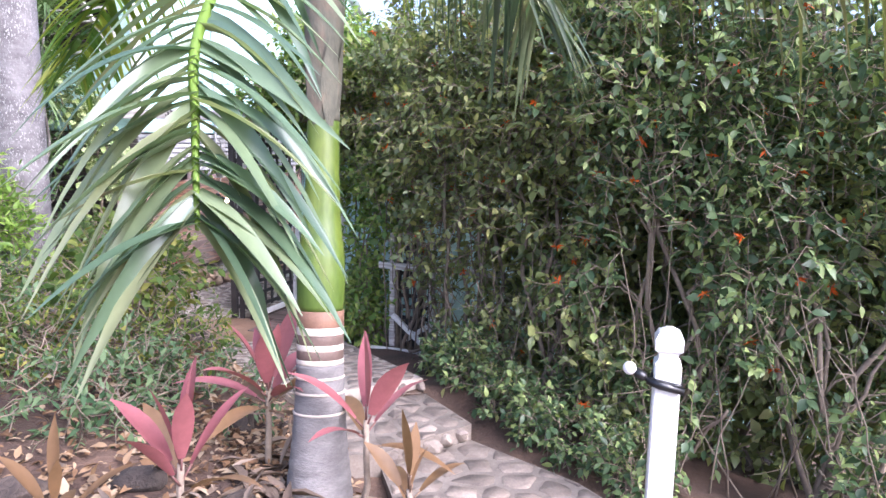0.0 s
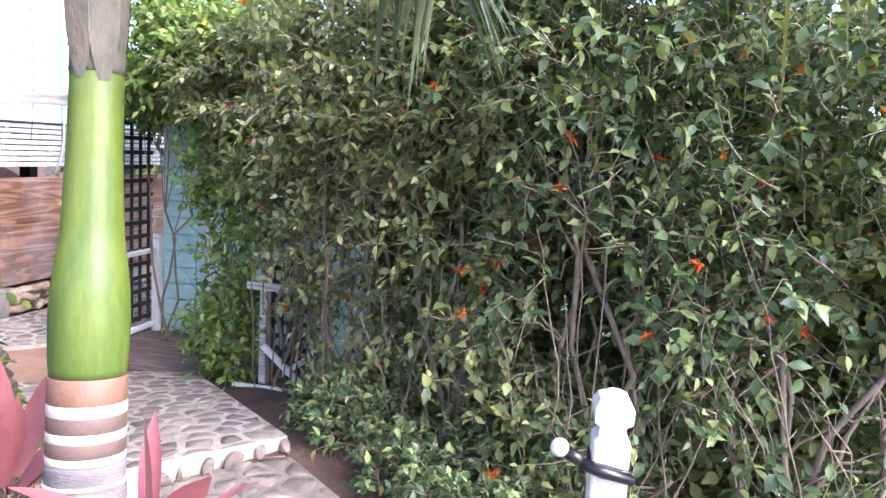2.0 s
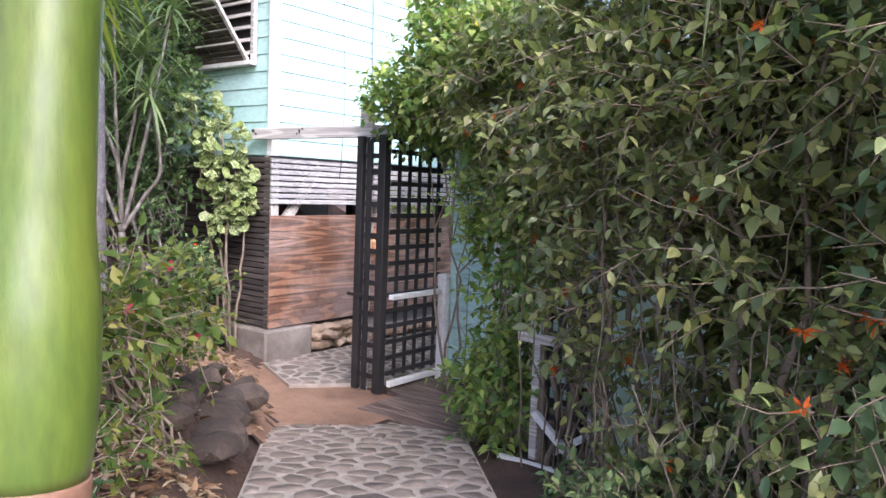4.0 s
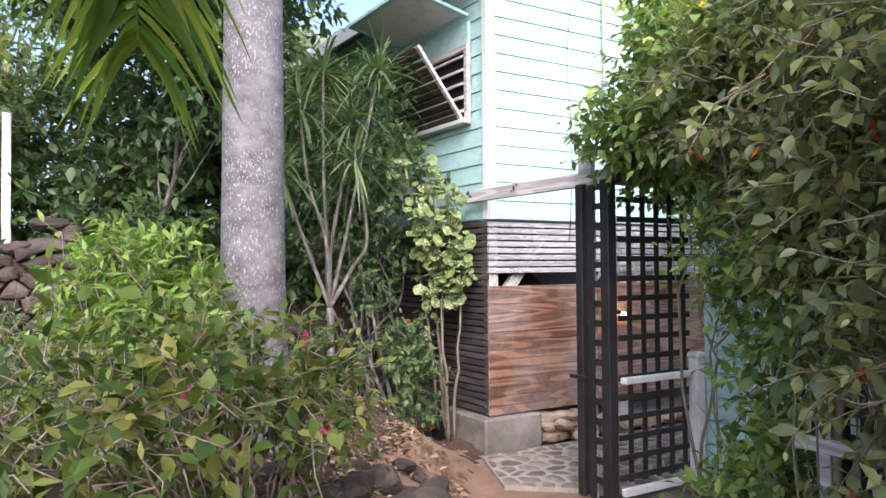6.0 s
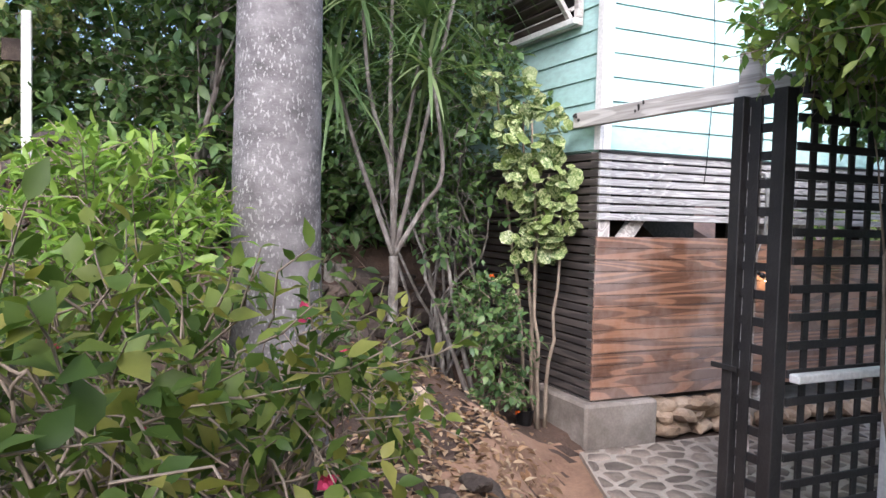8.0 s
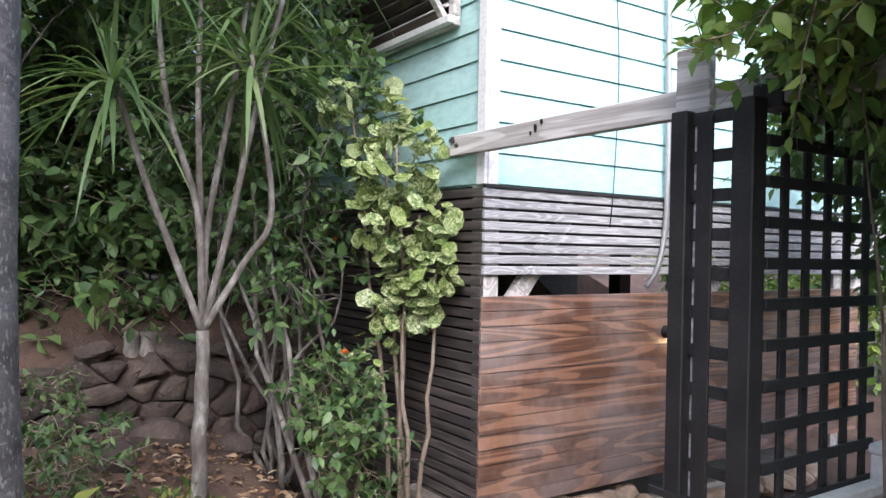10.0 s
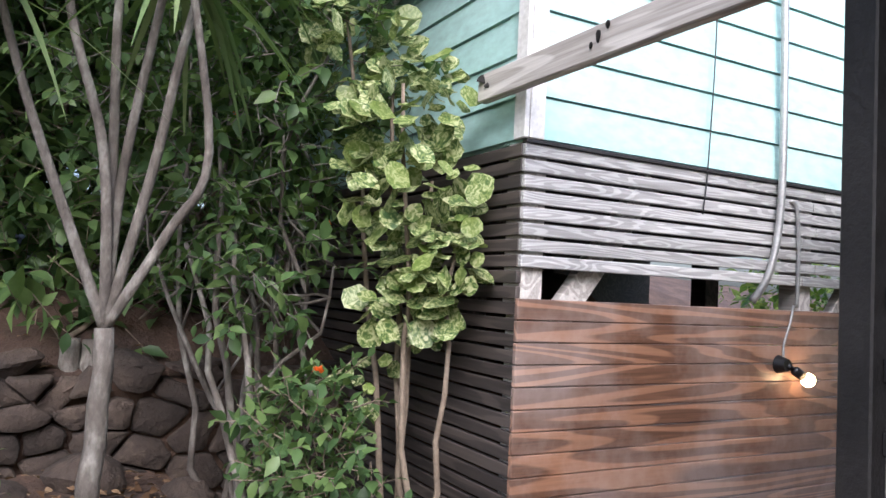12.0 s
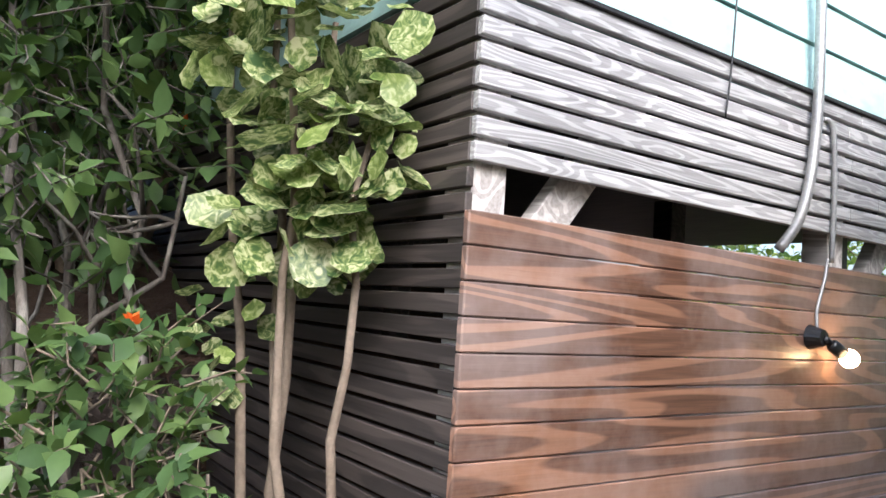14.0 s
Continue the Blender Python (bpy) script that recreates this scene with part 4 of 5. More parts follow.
def frond(make, pts, leaflet, width, count, mat, seed, droop=0.5, start=0.2, sweep=0.55, ragged=0.15, lift=0.15):
    """A feather frond: rachis and leaflets."""
    rng = np.random.default_rng(seed)
    line = smooth_line(pts, 40)
    rh, lh = Heap(), Heap()
    tube(rh, line, np.linspace(0.018, 0.003, 40), 6)
    tan = np.gradient(line, axis=0)
    tan /= np.linalg.norm(tan, axis=1, keepdims=True)
    for k in range(count):
        s = start + (1 - start) * (k + rng.uniform(-.3, .3)) / count
        x = np.clip(s, 0, 1) * 39
        i = int(min(x, 38.99))
        p = line[i] + (line[i + 1] - line[i]) * (x - i)
        d = tan[i]
        sd = np.cross(d, (0, 0, 1.0))
        if np.linalg.norm(sd) < 0.35:
            sd = sd + np.array([0.5, 0.5, 0]) * (0.35 - np.linalg.norm(sd))
        sd /= np.linalg.norm(sd) + 1e-9
        for sg in (1, -1):
            w = sd * sg + d * (sweep + 0.5 * s) + np.array([0, 0, lift]) + rng.normal(0, ragged, 3)
            ln = leaflet * (0.65 + 0.5 * math.sin(math.pi * min(1, 0.15 + 0.75 * s))) * rng.uniform(0.8, 1.1)
            ribbon(lh, p, w, ln, width * rng.uniform(0.75, 1.15), droop * rng.uniform(0.5, 1.6), 7, 0.35, rng.normal(0, 0.35))
    fr = make("frond", lh.mesh("frond"), mat)
    make("rachis", rh.mesh("rachis", True), M["bright_leaf"], parent=fr)
    return fr


def kid_at(owner, at):
    inv = Matrix.Translation(-Vector(at))

    def make(name, bm, mat, label="", parent=None):
        ob = part(name, bm, mat, parent or owner, label)
        if parent is None:
            ob.matrix_parent_inverse = inv
        return ob
    return make


P1 = [(-1.146, 2.915, 0.17), (-1.166, 2.965, 0.48), (-1.206, 3.055, 1.25), (-1.226, 3.12, 2.0), (-1.236, 3.145, 2.35), (-1.241, 3.165, 2.75)]
palm = thing("palm_tree", "young palm with a bulging green crownshaft and banded grey trunk", "palm tree", at=P1[0])
pk = kid_at(palm, P1[0])
zs = np.linspace(0.17, 1.027, 60)
rs = np.interp(zs, [0.17, 0.44, 0.72, 0.92, 1.04], [0.19, 0.142, 0.111, 0.098, 0.0935]) * (1 + 0.012 * np.sin(zs * 2 * math.pi / 0.062))
pk("trunk", lathe(along(P1, zs), rs), M["palm_grey"], "grey ringed palm trunk flaring at the foot")
z = 1.028
for hgt, mt in ((0.02, "scar_cream"), (0.035, "scar_brown"), (0.024, "scar_cream"), (0.038, "scar_brown"), (0.03, "scar_cream"), (0.064, "scar_orange")):
    zz = np.array([z, z + 0.003, z + hgt - 0.003, z + hgt])
    pk("leaf_scar", lathe(along(P1, zz), [0.093, 0.0945, 0.0945, 0.093]), M[mt])
    z += hgt
for zr in (0.97, 0.91, 0.83):
    pk("leaf_scar", lathe(along(P1, [zr, zr + 0.004, zr + 0.01]), np.interp(zr, [0.72, 1.04], [0.111, 0.0935]) + np.array([0.0, 0.004, 0.001])), M["scar_cream"])
zs = np.linspace(1.24, 2.0, 40)
pk("crownshaft", lathe(along(P1, zs), np.interp(zs, [1.24, 1.28, 1.37, 1.46, 1.6, 1.79, 2.0], [0.09, 0.0945, 0.0965, 0.0925, 0.0745, 0.066, 0.063])), M["shaft"], "smooth yellow-green crownshaft")
zs = np.linspace(1.99, 2.66, 28)
pk("boot", lathe(along(P1, zs), np.interp(zs, [1.99, 2.12, 2.45, 2.66], [0.065, 0.066, 0.082, 0.03]), wob=0.012, seed=2), M["boot"], "peeling brown leaf base")
rng_b = np.random.default_rng(6)
for a in np.arange(0.2, 6.3, 0.9):
    flap = Heap()
    zb_ = 2.0 + rng_b.uniform(-0.03, 0.1)
    c_ = along(P1, [zb_])[0] + np.array((math.cos(a), math.sin(a), 0)) * 0.066
    ribbon(flap, c_, (math.cos(a) * 0.06, math.sin(a) * 0.06, 1.0), rng_b.uniform(0.22, 0.36), 0.075, -0.02, 6, 0.2, 0, "lance")
    pk("leaf_sheath", flap.mesh("leaf_sheath", True), M["boot"])
C1 = (-1.236, 3.155, 2.5)
frond(pk, [C1, (-0.92, 2.5, 2.66), (-0.66, 1.8, 2.36), (-0.54, 1.45, 2.1), (-0.44, 1.3, 1.95), (-0.38, 1.22, 1.82)], 0.235, 0.032, 48, M["palm_leaf"], 11, 0.45, 0.3, 0.6, 0.25)
frond(pk, [C1, (-1.05, 3.6, 2.95), (-0.8, 3.95, 2.86), (-0.62, 4.25, 2.55)], 0.4, 0.03, 56, M["palm_leaf"], 12, 0.8, 0.2)
frond(pk, [C1, (-0.7, 3.5, 3.1), (0.1, 3.75, 2.98), (0.95, 3.95, 2.72)], 0.48, 0.03, 70, M["palm_dry"], 13, 0.9, 0.2)
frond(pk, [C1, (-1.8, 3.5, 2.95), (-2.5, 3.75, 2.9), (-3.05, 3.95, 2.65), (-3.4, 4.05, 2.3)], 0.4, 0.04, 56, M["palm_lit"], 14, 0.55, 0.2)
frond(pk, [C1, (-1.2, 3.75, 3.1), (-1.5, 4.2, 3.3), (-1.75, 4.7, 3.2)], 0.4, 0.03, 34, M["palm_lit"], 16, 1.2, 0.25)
frond(pk, [C1, (-0.8, 3.1, 3.05), (-0.2, 2.9, 3.15), (0.3, 2.75, 2.95)], 0.4, 0.03, 40, M["palm_dry"], 17, 1.0, 0.25)

P2 = [(-4.87, 4.93, 0.3), (-4.83, 4.9, 1.5), (-4.85, 4.91, 3.0), (-4.9, 4.95, 6.0)]
palm2 = thing("palm_tree", "tall palm with a grey lichen-spotted ringed trunk", "palm tree", at=P2[0])
qk = kid_at(palm2, P2[0])
zs = np.concatenate([np.linspace(0.3, 6.0, 240)])
ring = np.abs(((zs / 0.085) % 1) - 0.5) * 2
rs = np.interp(zs, [0.3, 0.6, 1.2, 2.0, 3.0, 6.0], [0.24, 0.205, 0.186, 0.176, 0.168, 0.14]) * (1 + np.where(zs > 1.6, 0.014, 0.006) * (ring ** 3))
qk("trunk", lathe(along(P2, zs), rs, 32), M["lichened"])
for i in range(9):
    a = i * 0.7 + 0.3
    c = np.array(P2[-1])
    frond(qk, [c, c + (0.7 * math.cos(a), 0.7 * math.sin(a), 0.7), c + (1.6 * math.cos(a), 1.6 * math.sin(a), 0.5), c + (2.3 * math.cos(a), 2.3 * math.sin(a), -0.4)], 0.6, 0.04, 40, M["palm_leaf"], 40 + i, 0.9, 0.15)


# ---- red cordylines ----
def cordyline(x, y, z, height, n, length, seed, label, mat="cordyline", lean=(0, 0), low=0.15):
    ob = thing("cordyline", label, "plant", "red cordylines in the bed", at=(x, y, GZ(x, y) - 0.03))
    k = kid_at(ob, ob.location)
    rng = np.random.default_rng(seed)
    foot = np.array(ob.location)
    top = np.array([x + lean[0], y + lean[1], z + height])
    h = Heap()
    tube(h, bend(rng, foot, top, 0.1, 6), np.linspace(0.016, 0.011, 6), 7)
    k("stem", h.mesh("stem", True), M["twig"])
    for i in range(n):
        a = i * 2.4 + rng.uniform(-.3, .3)
        el = np.interp(i, [0, n - 1], [low, 1.45]) + rng.uniform(-.12, .12)
        lf = Heap()
        b = top + np.array([0, 0, -0.1 + 0.12 * i / n])
        w = np.array([math.cos(a) * math.cos(el), math.sin(a) * math.cos(el), math.sin(el)])
        stalk = b + w * 0.06
        tube(lf, [b, stalk], [0.005, 0.004], 4)
        ln = length * rng.uniform(0.8, 1.12)
        ribbon(lf, stalk, w, ln, ln * rng.uniform(0.17, 0.24), 0.3 * math.cos(el) + 0.08, 8, 0.3, rng.normal(0, 0.2), "lance")
        k("leaf", lf.mesh("leaf", True), M[mat if i > n * 0.2 else "cordyline_old"])
    return ob


cordyline(-1.2, 2.18, 0.86, 0.1, 9, 0.32, 1, "cordyline with upright dull red and green-brown leaves", low=0.65)
cordyline(-1.45, 3.05, 0.78, 0.1, 15, 0.36, 2, "cordyline with a spread of brownish red leaves")
cordyline(-0.92, 2.88, 0.82, 0.06, 8, 0.36, 3, "cordyline with bright pink-red upright leaves beside the palm")
cordyline(-1.48, 1.98, 0.82, 0.03, 7, 0.24, 4, "small cordyline with orange-brown leaves", "cordyline_old")
cordyline(-0.72, 2.82, 0.62, 0.05, 8, 0.27, 5, "small cordyline with muddy brown leaves", "cordyline_old")

# ---- hedge of climbers along the path ----
HEDGE = [
    ((0.95, 4.75, -0.1), [(0.9, 4.85, 1.5, 0.7, 0.55, 0.95), (1.5, 4.7, 1.0, 0.65, 0.55, 0.95), (0.9, 5.1, 2.6, 0.8, 0.6, 0.55), (1.9, 4.6, 2.2, 0.8, 0.6, 0.9), (0.8, 4.5, 0.25, 0.5, 0.3, 0.4), (1.5, 4.4, 0.2, 0.5, 0.3, 0.4)], 2000),
    ((0.1, 4.95, 0.0), [(0.15, 4.95, 1.3, 0.6, 0.5, 0.8), (0.1, 5.1, 2.25, 0.75, 0.6, 0.65), (0.35, 4.65, 0.5, 0.45, 0.35, 0.45), (0.0, 5.3, 2.95, 0.8, 0.6, 0.45), (0.0, 4.75, 0.2, 0.4, 0.3, 0.3)], 1900),
    ((-0.7, 5.35, 0.0), [(-0.65, 5.45, 1.35, 0.55, 0.45, 0.8), (-0.7, 5.55, 2.25, 0.7, 0.6, 0.6), (-0.45, 5.0, 0.5, 0.4, 0.3, 0.4), (-0.8, 5.8, 2.9, 0.8, 0.6, 0.4), (-0.62, 5.0, 0.22, 0.4, 0.2, 0.22), (-0.3, 4.72, 0.2, 0.3, 0.14, 0.2)], 1900),
    ((-1.4, 5.8, 0.0), [(-1.35, 5.9, 1.35, 0.5, 0.4, 0.75), (-1.5, 6.0, 2.15, 0.65, 0.6, 0.55), (-1.1, 5.5, 0.55, 0.32, 0.28, 0.35), (-1.6, 6.2, 2.75, 0.75, 0.6, 0.35), (-1.2, 5.42, 0.24, 0.35, 0.16, 0.22)], 1650),
    ((-2.2, 6.45, 0.0), [(-2.0, 6.35, 1.75, 0.35, 0.35, 0.5), (-2.4, 6.5, 2.3, 0.6, 0.5, 0.35), (-1.75, 6.05, 0.5, 0.25, 0.22, 0.35), (-1.68, 5.82, 0.26, 0.24, 0.14, 0.2)], 980),
]
M["pale_twig"] = mottled("pale_twig", [(0.12, 0.092, 0.066), (0.26, 0.21, 0.155)], 12.0, 70.0, 0.85, 0.4)
rng_h = np.random.default_rng(77)


def clumps(p):
    """Leafy clumps with hollows between them, thinner near the ground."""
    x, y, z = p.T
    v = np.sin(5.3 * x + 1.1 + 0.9 * np.sin(2.1 * z)) * np.sin(4.1 * z + 0.6 * np.sin(3.0 * x)) + 0.5 * np.sin(10.3 * x + 6.7 * z + 2.0) + 0.4 * np.sin(8.0 * y)
    return v > np.interp(z, [0.35, 0.8, 1.5, 2.0], [0.25, 0.0, -0.5, -1.3])


# the first two shrubs wear the leaf colour that has shade painted in
for i, (base, blobs, n) in enumerate(HEDGE):
    sh = shrub("hedge_shrub", "dense climbing hedge shrub with bare twigs and orange blossom", base, blobs, int(n * 1.0), 0.07, M["shaded_hedge" if i < 2 else "hedge"], 100 + i, 0.24, 3, 0.6, OVATE, 9, 0.02, group="flowering hedge along the path", category="hedge",
               flowers=(48, 0.045, M["orange"], "hang"), shell=0.72, side_twigs=5, out=0.9, cut=clumps)
    st_ = Heap()
    for _ in range(6):
        c_ = np.array(blobs[rng_h.integers(0, 2)])
        foot = np.array(base) + np.append(rng_h.normal(0, 0.15, 2) + (0, -0.15), 0.0)
        tip = c_[:3] + np.array([rng_h.normal(0, 0.4), -0.75, rng_h.normal(-0.3, 0.4)]) * c_[3:6]
        ln = bend(rng_h, foot, tip, 0.14, 12, 0.08)
        tube(st_, ln, np.linspace(0.006, 0.002, 12), 5)
        for _k in range(2):
            q = ln[rng_h.integers(5, 11)]
            tube(st_, bend(rng_h, q, q + rng_h.normal(0, 0.2, 3) + (0, -0.08, 0.1), 0.25, 5), np.linspace(0.0035, 0.0015, 5), 4)
    for _ in range((9, 9, 8, 6, 2)[i]):
        foot = np.array(base) + np.array((rng_h.normal(0, 0.32), rng_h.normal(-0.2, 0.12), 0.0))
        foot[1] -= 0.55 * (foot[0] - base[0])
        tip = foot + np.array((rng_h.normal(0, 0.22), rng_h.normal(-0.02, 0.12), rng_h.uniform(0.4, 1.3)))
        ln = bend(rng_h, foot, tip, 0.1, 8, 0.05)
        tube(st_, ln, np.linspace(0.006, 0.002, 8), 5)
        for _k in range(3):
            q = ln[rng_h.integers(3, 8)]
            tube(st_, bend(rng_h, q, q + rng_h.normal(0, 0.1, 3) + (0, 0, 0.12), 0.2, 4), np.linspace(0.003, 0.0012, 4), 4)
    me_ = st_.mesh("bare_stem", True)
    me_.transform(Matrix.Translation(-Vector(base)))
    tagged(part("bare_stem", me_, M["pale_twig"], sh, "pale bare stems"), kind="stuff")
shrub("hedge_shrub", "dense shaded hedge growth behind the flowering front", (0.4, 6.1, -0.9), [(0.7, 5.9, 2.3, 1.3, 0.35, 0.8), (-0.7, 6.4, 2.2, 1.0, 0.35, 0.8), (0.7, 5.6, 0.4, 1.3, 0.3, 0.8), (-0.6, 6.0, 0.4, 0.8, 0.25, 0.5), (0.6, 6.3, 1.3, 1.5, 0.25, 0.9), (-0.9, 6.7, 1.3, 0.9, 0.25, 0.9), (1.7, 5.8, 1.3, 0.6, 0.3, 1.0), (1.5, 5.5, 0.6, 0.9, 0.25, 0.8), (0.2, 5.75, 1.2, 1.0, 0.25, 0.8)], 5200, 0.115, M["hedge"], 109, 0.26, 3, 0.6, OVATE, 9, 0.02,
      group="flowering hedge along the path", category="hedge", shell=0.5)
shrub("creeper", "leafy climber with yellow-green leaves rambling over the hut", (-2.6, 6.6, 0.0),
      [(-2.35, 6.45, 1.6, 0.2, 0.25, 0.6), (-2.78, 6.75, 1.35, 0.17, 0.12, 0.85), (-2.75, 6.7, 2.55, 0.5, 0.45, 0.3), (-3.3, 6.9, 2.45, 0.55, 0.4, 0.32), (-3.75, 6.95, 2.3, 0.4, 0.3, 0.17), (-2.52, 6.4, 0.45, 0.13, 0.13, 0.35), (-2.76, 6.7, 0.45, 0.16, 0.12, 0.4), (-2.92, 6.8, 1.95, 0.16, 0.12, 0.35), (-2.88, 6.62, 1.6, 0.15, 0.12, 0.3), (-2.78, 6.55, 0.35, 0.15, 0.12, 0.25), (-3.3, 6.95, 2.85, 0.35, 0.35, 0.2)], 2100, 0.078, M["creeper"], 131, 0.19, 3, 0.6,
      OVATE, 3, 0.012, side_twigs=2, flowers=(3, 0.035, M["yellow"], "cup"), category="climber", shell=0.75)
for i, (x, y, s) in enumerate(((-1.4, 5.25, 0.14), (-1.14, 5.03, 0.18), (-0.86, 4.8, 0.17), (-0.58, 4.58, 0.18), (-0.3, 4.38, 0.17), (-0.02, 4.2, 0.16), (-1.1, 5.36, 0.22), (-0.52, 4.9, 0.22)  )):
    shrub("undergrowth", "low dark leafy undergrowth at the foot of the hedge", (x, y, GZ(x, y)), [(x, y, GZ(x, y) + s * 0.9, s * 1.0, s * 0.8, s * 0.9)], 70, 0.055, M["shaded_hedge"], 160 + i, 0.12, 3, 0.6, OVATE, 6, 0.005, group="undergrowth beside the path", category="plant", side_twigs=3)
twine = Heap()
rt = np.random.default_rng(5)
for i in range(2):
    tube(twine, bend(rt, (-2.93 + 0.05 * i, 6.92 - 0.04 * i, -0.02), (-2.93 + 0.06 * i, 6.9, 2.3), 0.045, 14), np.linspace(0.009, 0.005, 14), 6)
vine = part("vine_stems", twine.mesh("vine", True), M["twig"])
tagged(vine, "twisted bare brown climber stems against the hut wall", "climber", kind="stuff")
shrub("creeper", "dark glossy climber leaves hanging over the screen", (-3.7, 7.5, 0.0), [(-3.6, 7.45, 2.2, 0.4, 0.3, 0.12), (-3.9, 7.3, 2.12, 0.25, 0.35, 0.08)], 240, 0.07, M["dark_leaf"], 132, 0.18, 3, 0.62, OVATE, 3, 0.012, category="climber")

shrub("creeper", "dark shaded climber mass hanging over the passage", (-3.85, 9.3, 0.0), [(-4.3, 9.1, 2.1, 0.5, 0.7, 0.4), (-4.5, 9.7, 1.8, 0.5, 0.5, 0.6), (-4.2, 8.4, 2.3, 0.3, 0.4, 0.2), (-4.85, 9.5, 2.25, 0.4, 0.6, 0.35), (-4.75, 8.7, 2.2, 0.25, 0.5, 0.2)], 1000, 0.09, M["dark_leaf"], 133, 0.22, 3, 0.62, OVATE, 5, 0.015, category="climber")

# ---- planted bank ----
def bank_blobs(cx, cy, rx, ry, h, n, seed):
    rr_ = np.random.default_rng(seed)
    out = []
    for _ in range(n):
        x, y = cx + rr_.uniform(-rx, rx), cy + rr_.uniform(-ry, ry)
        hh = h * rr_.uniform(0.6, 1.2)
        out.append((x, y, GZ(x, y) + hh * 0.5, 0.28, 0.28, hh * 0.6))
    return out


for i, (cx, cy, rx, ry, h, n, tw) in enumerate(((-2.3, 3.0, 0.4, 0.5, 0.25, 5, 420), (-2.9, 3.45, 0.5, 0.4, 0.3, 6, 420), (-3.4, 2.8, 0.6, 0.6, 0.4, 6, 420), (-3.9, 4.0, 0.4, 0.5, 0.4, 5, 380), (-2.6, 2.1, 0.5, 0.5, 0.3, 5, 360), (-3.7, 3.3, 0.4, 0.4, 0.35, 6, 420), (-4.6, 3.3, 0.5, 0.5, 0.35, 6, 420), (-5.5, 3.4, 0.5, 0.5, 0.4, 6, 400), (-4.4, 2.4, 0.6, 0.5, 0.4, 6, 400), (-5.6, 4.3, 0.35, 0.3, 0.3, 4, 220), (-6.15, 3.3, 0.25, 0.5, 0.5, 6, 360), (-6.1, 2.5, 0.3, 0.4, 0.5, 5, 320))):
    shrub("ground_cover_plant", "low straggling ground cover with narrow grey-green leaves", (cx, cy, GZ(cx, cy)), bank_blobs(cx, cy, rx, ry, h, n, 300 + i), int(tw * 0.6), 0.055, M["grey_leaf" if i % 2 == 0 else "bed_leaf"], 200 + i, 0.15, 4, 0.36, SLIM, 6, 0.006,
          group="ground cover on the bank", category="plant", shell=0.8)
shrub("hibiscus", "hibiscus shrub with broad light green leaves and pink flowers", (-2.95, 4.3, GZ(-2.95, 4.3)), [(-3.0, 4.05, 1.1, 0.4, 0.25, 0.17), (-3.3, 4.25, 1.1, 0.35, 0.22, 0.17), (-2.85, 3.75, 1.08, 0.35, 0.3, 0.2)], 160, 0.07, M["bed_leaf"], 211,
      0.22, 3, 0.72, OVATE, 12, 0.008, flowers=(4, 0.035, M["pink"], "cup"), side_twigs=6, droop=0.1)
shrub("hibiscus", "straggly hibiscus shrub with thin bare stems on the bank", (-3.5, 4.6, GZ(-3.5, 4.6)), [(-3.45, 4.65, 1.0, 0.3, 0.2, 0.22), (-3.75, 4.85, 0.98, 0.3, 0.2, 0.2), (-3.2, 4.5, 1.05, 0.25, 0.18, 0.22)], 150, 0.062, M["bed_leaf"], 212, 0.2, 3, 0.6, OVATE, 10, 0.007,
      flowers=(3, 0.03, M["pink"], "cup"))
shrub("shrub", "fresh lime-green leafy shrub on the terrace", (-4.7, 4.25, GZ(-4.7, 4.25)), [(-4.75, 4.25, 1.42, 0.32, 0.36, 0.26), (-4.6, 4.3, 1.2, 0.3, 0.3, 0.25)], 380, 0.085, M["bright_leaf"], 213, 0.2, 3, 0.36, OVATE, 8, 0.008)

# dracaena with several bare stems
DX, DY = -6.03, 5.88
drac = thing("dracaena", "multi-stemmed dracaena with bare speckled stems and spiky leaf tufts", "tree", at=(DX, DY, GZ(DX, DY) - 0.05))
ck = kid_at(drac, drac.location)
rng_d = np.random.default_rng(9)
h = Heap()
FORK = np.array((DX, DY, 1.2))
tube(h, bend(rng_d, (DX + 0.05, DY - 0.02, GZ(DX, DY) - 0.05), FORK, 0.05, 8), np.linspace(0.038, 0.028, 8), 10)
ck("trunk", h.mesh("trunk", True), M["bark"])
TUFTS = [((-6.08, 5.5, 2.3), (-6.07, 5.62, 1.9)), ((-6.1, 5.66, 2.85), (-6.08, 5.72, 2.2)), ((-6.0, 6.05, 2.75), (-5.98, 5.97, 2.2)), ((-5.98, 6.3, 3.15), (-5.9, 6.06, 2.2)), ((-5.82, 6.0, 2.4), (-5.85, 6.12, 1.75)), ((-6.2, 5.9, 3.15), (-6.1, 5.86, 2.3))]
for j, (tip, mid) in enumerate(TUFTS):
    h = Heap()
    ln = smooth_line([FORK, (FORK + np.array(mid)) / 2 + rng_d.normal(0, 0.03, 3), mid, tip], 16)
    tube(h, ln, np.linspace(0.018, 0.011, 16), 8)
    ck("stem", h.mesh("stem", True), M["bark"])
    h = Heap()
    for q in range(48):
        a, el = rng_d.uniform(0, 6.28), rng_d.uniform(-0.5, 1.4)
        ribbon(h, np.array(tip) - np.array((0, 0, 0.12 * rng_d.random())), (math.cos(a) * math.cos(el), math.sin(a) * math.cos(el), math.sin(el)), rng_d.uniform(0.4, 0.62), 0.025, rng_d.uniform(0.1, 0.8), 6, 0.25, 0, "strap")
    ck("leaf_tuft", h.mesh("leaf_tuft"), M["strap"])

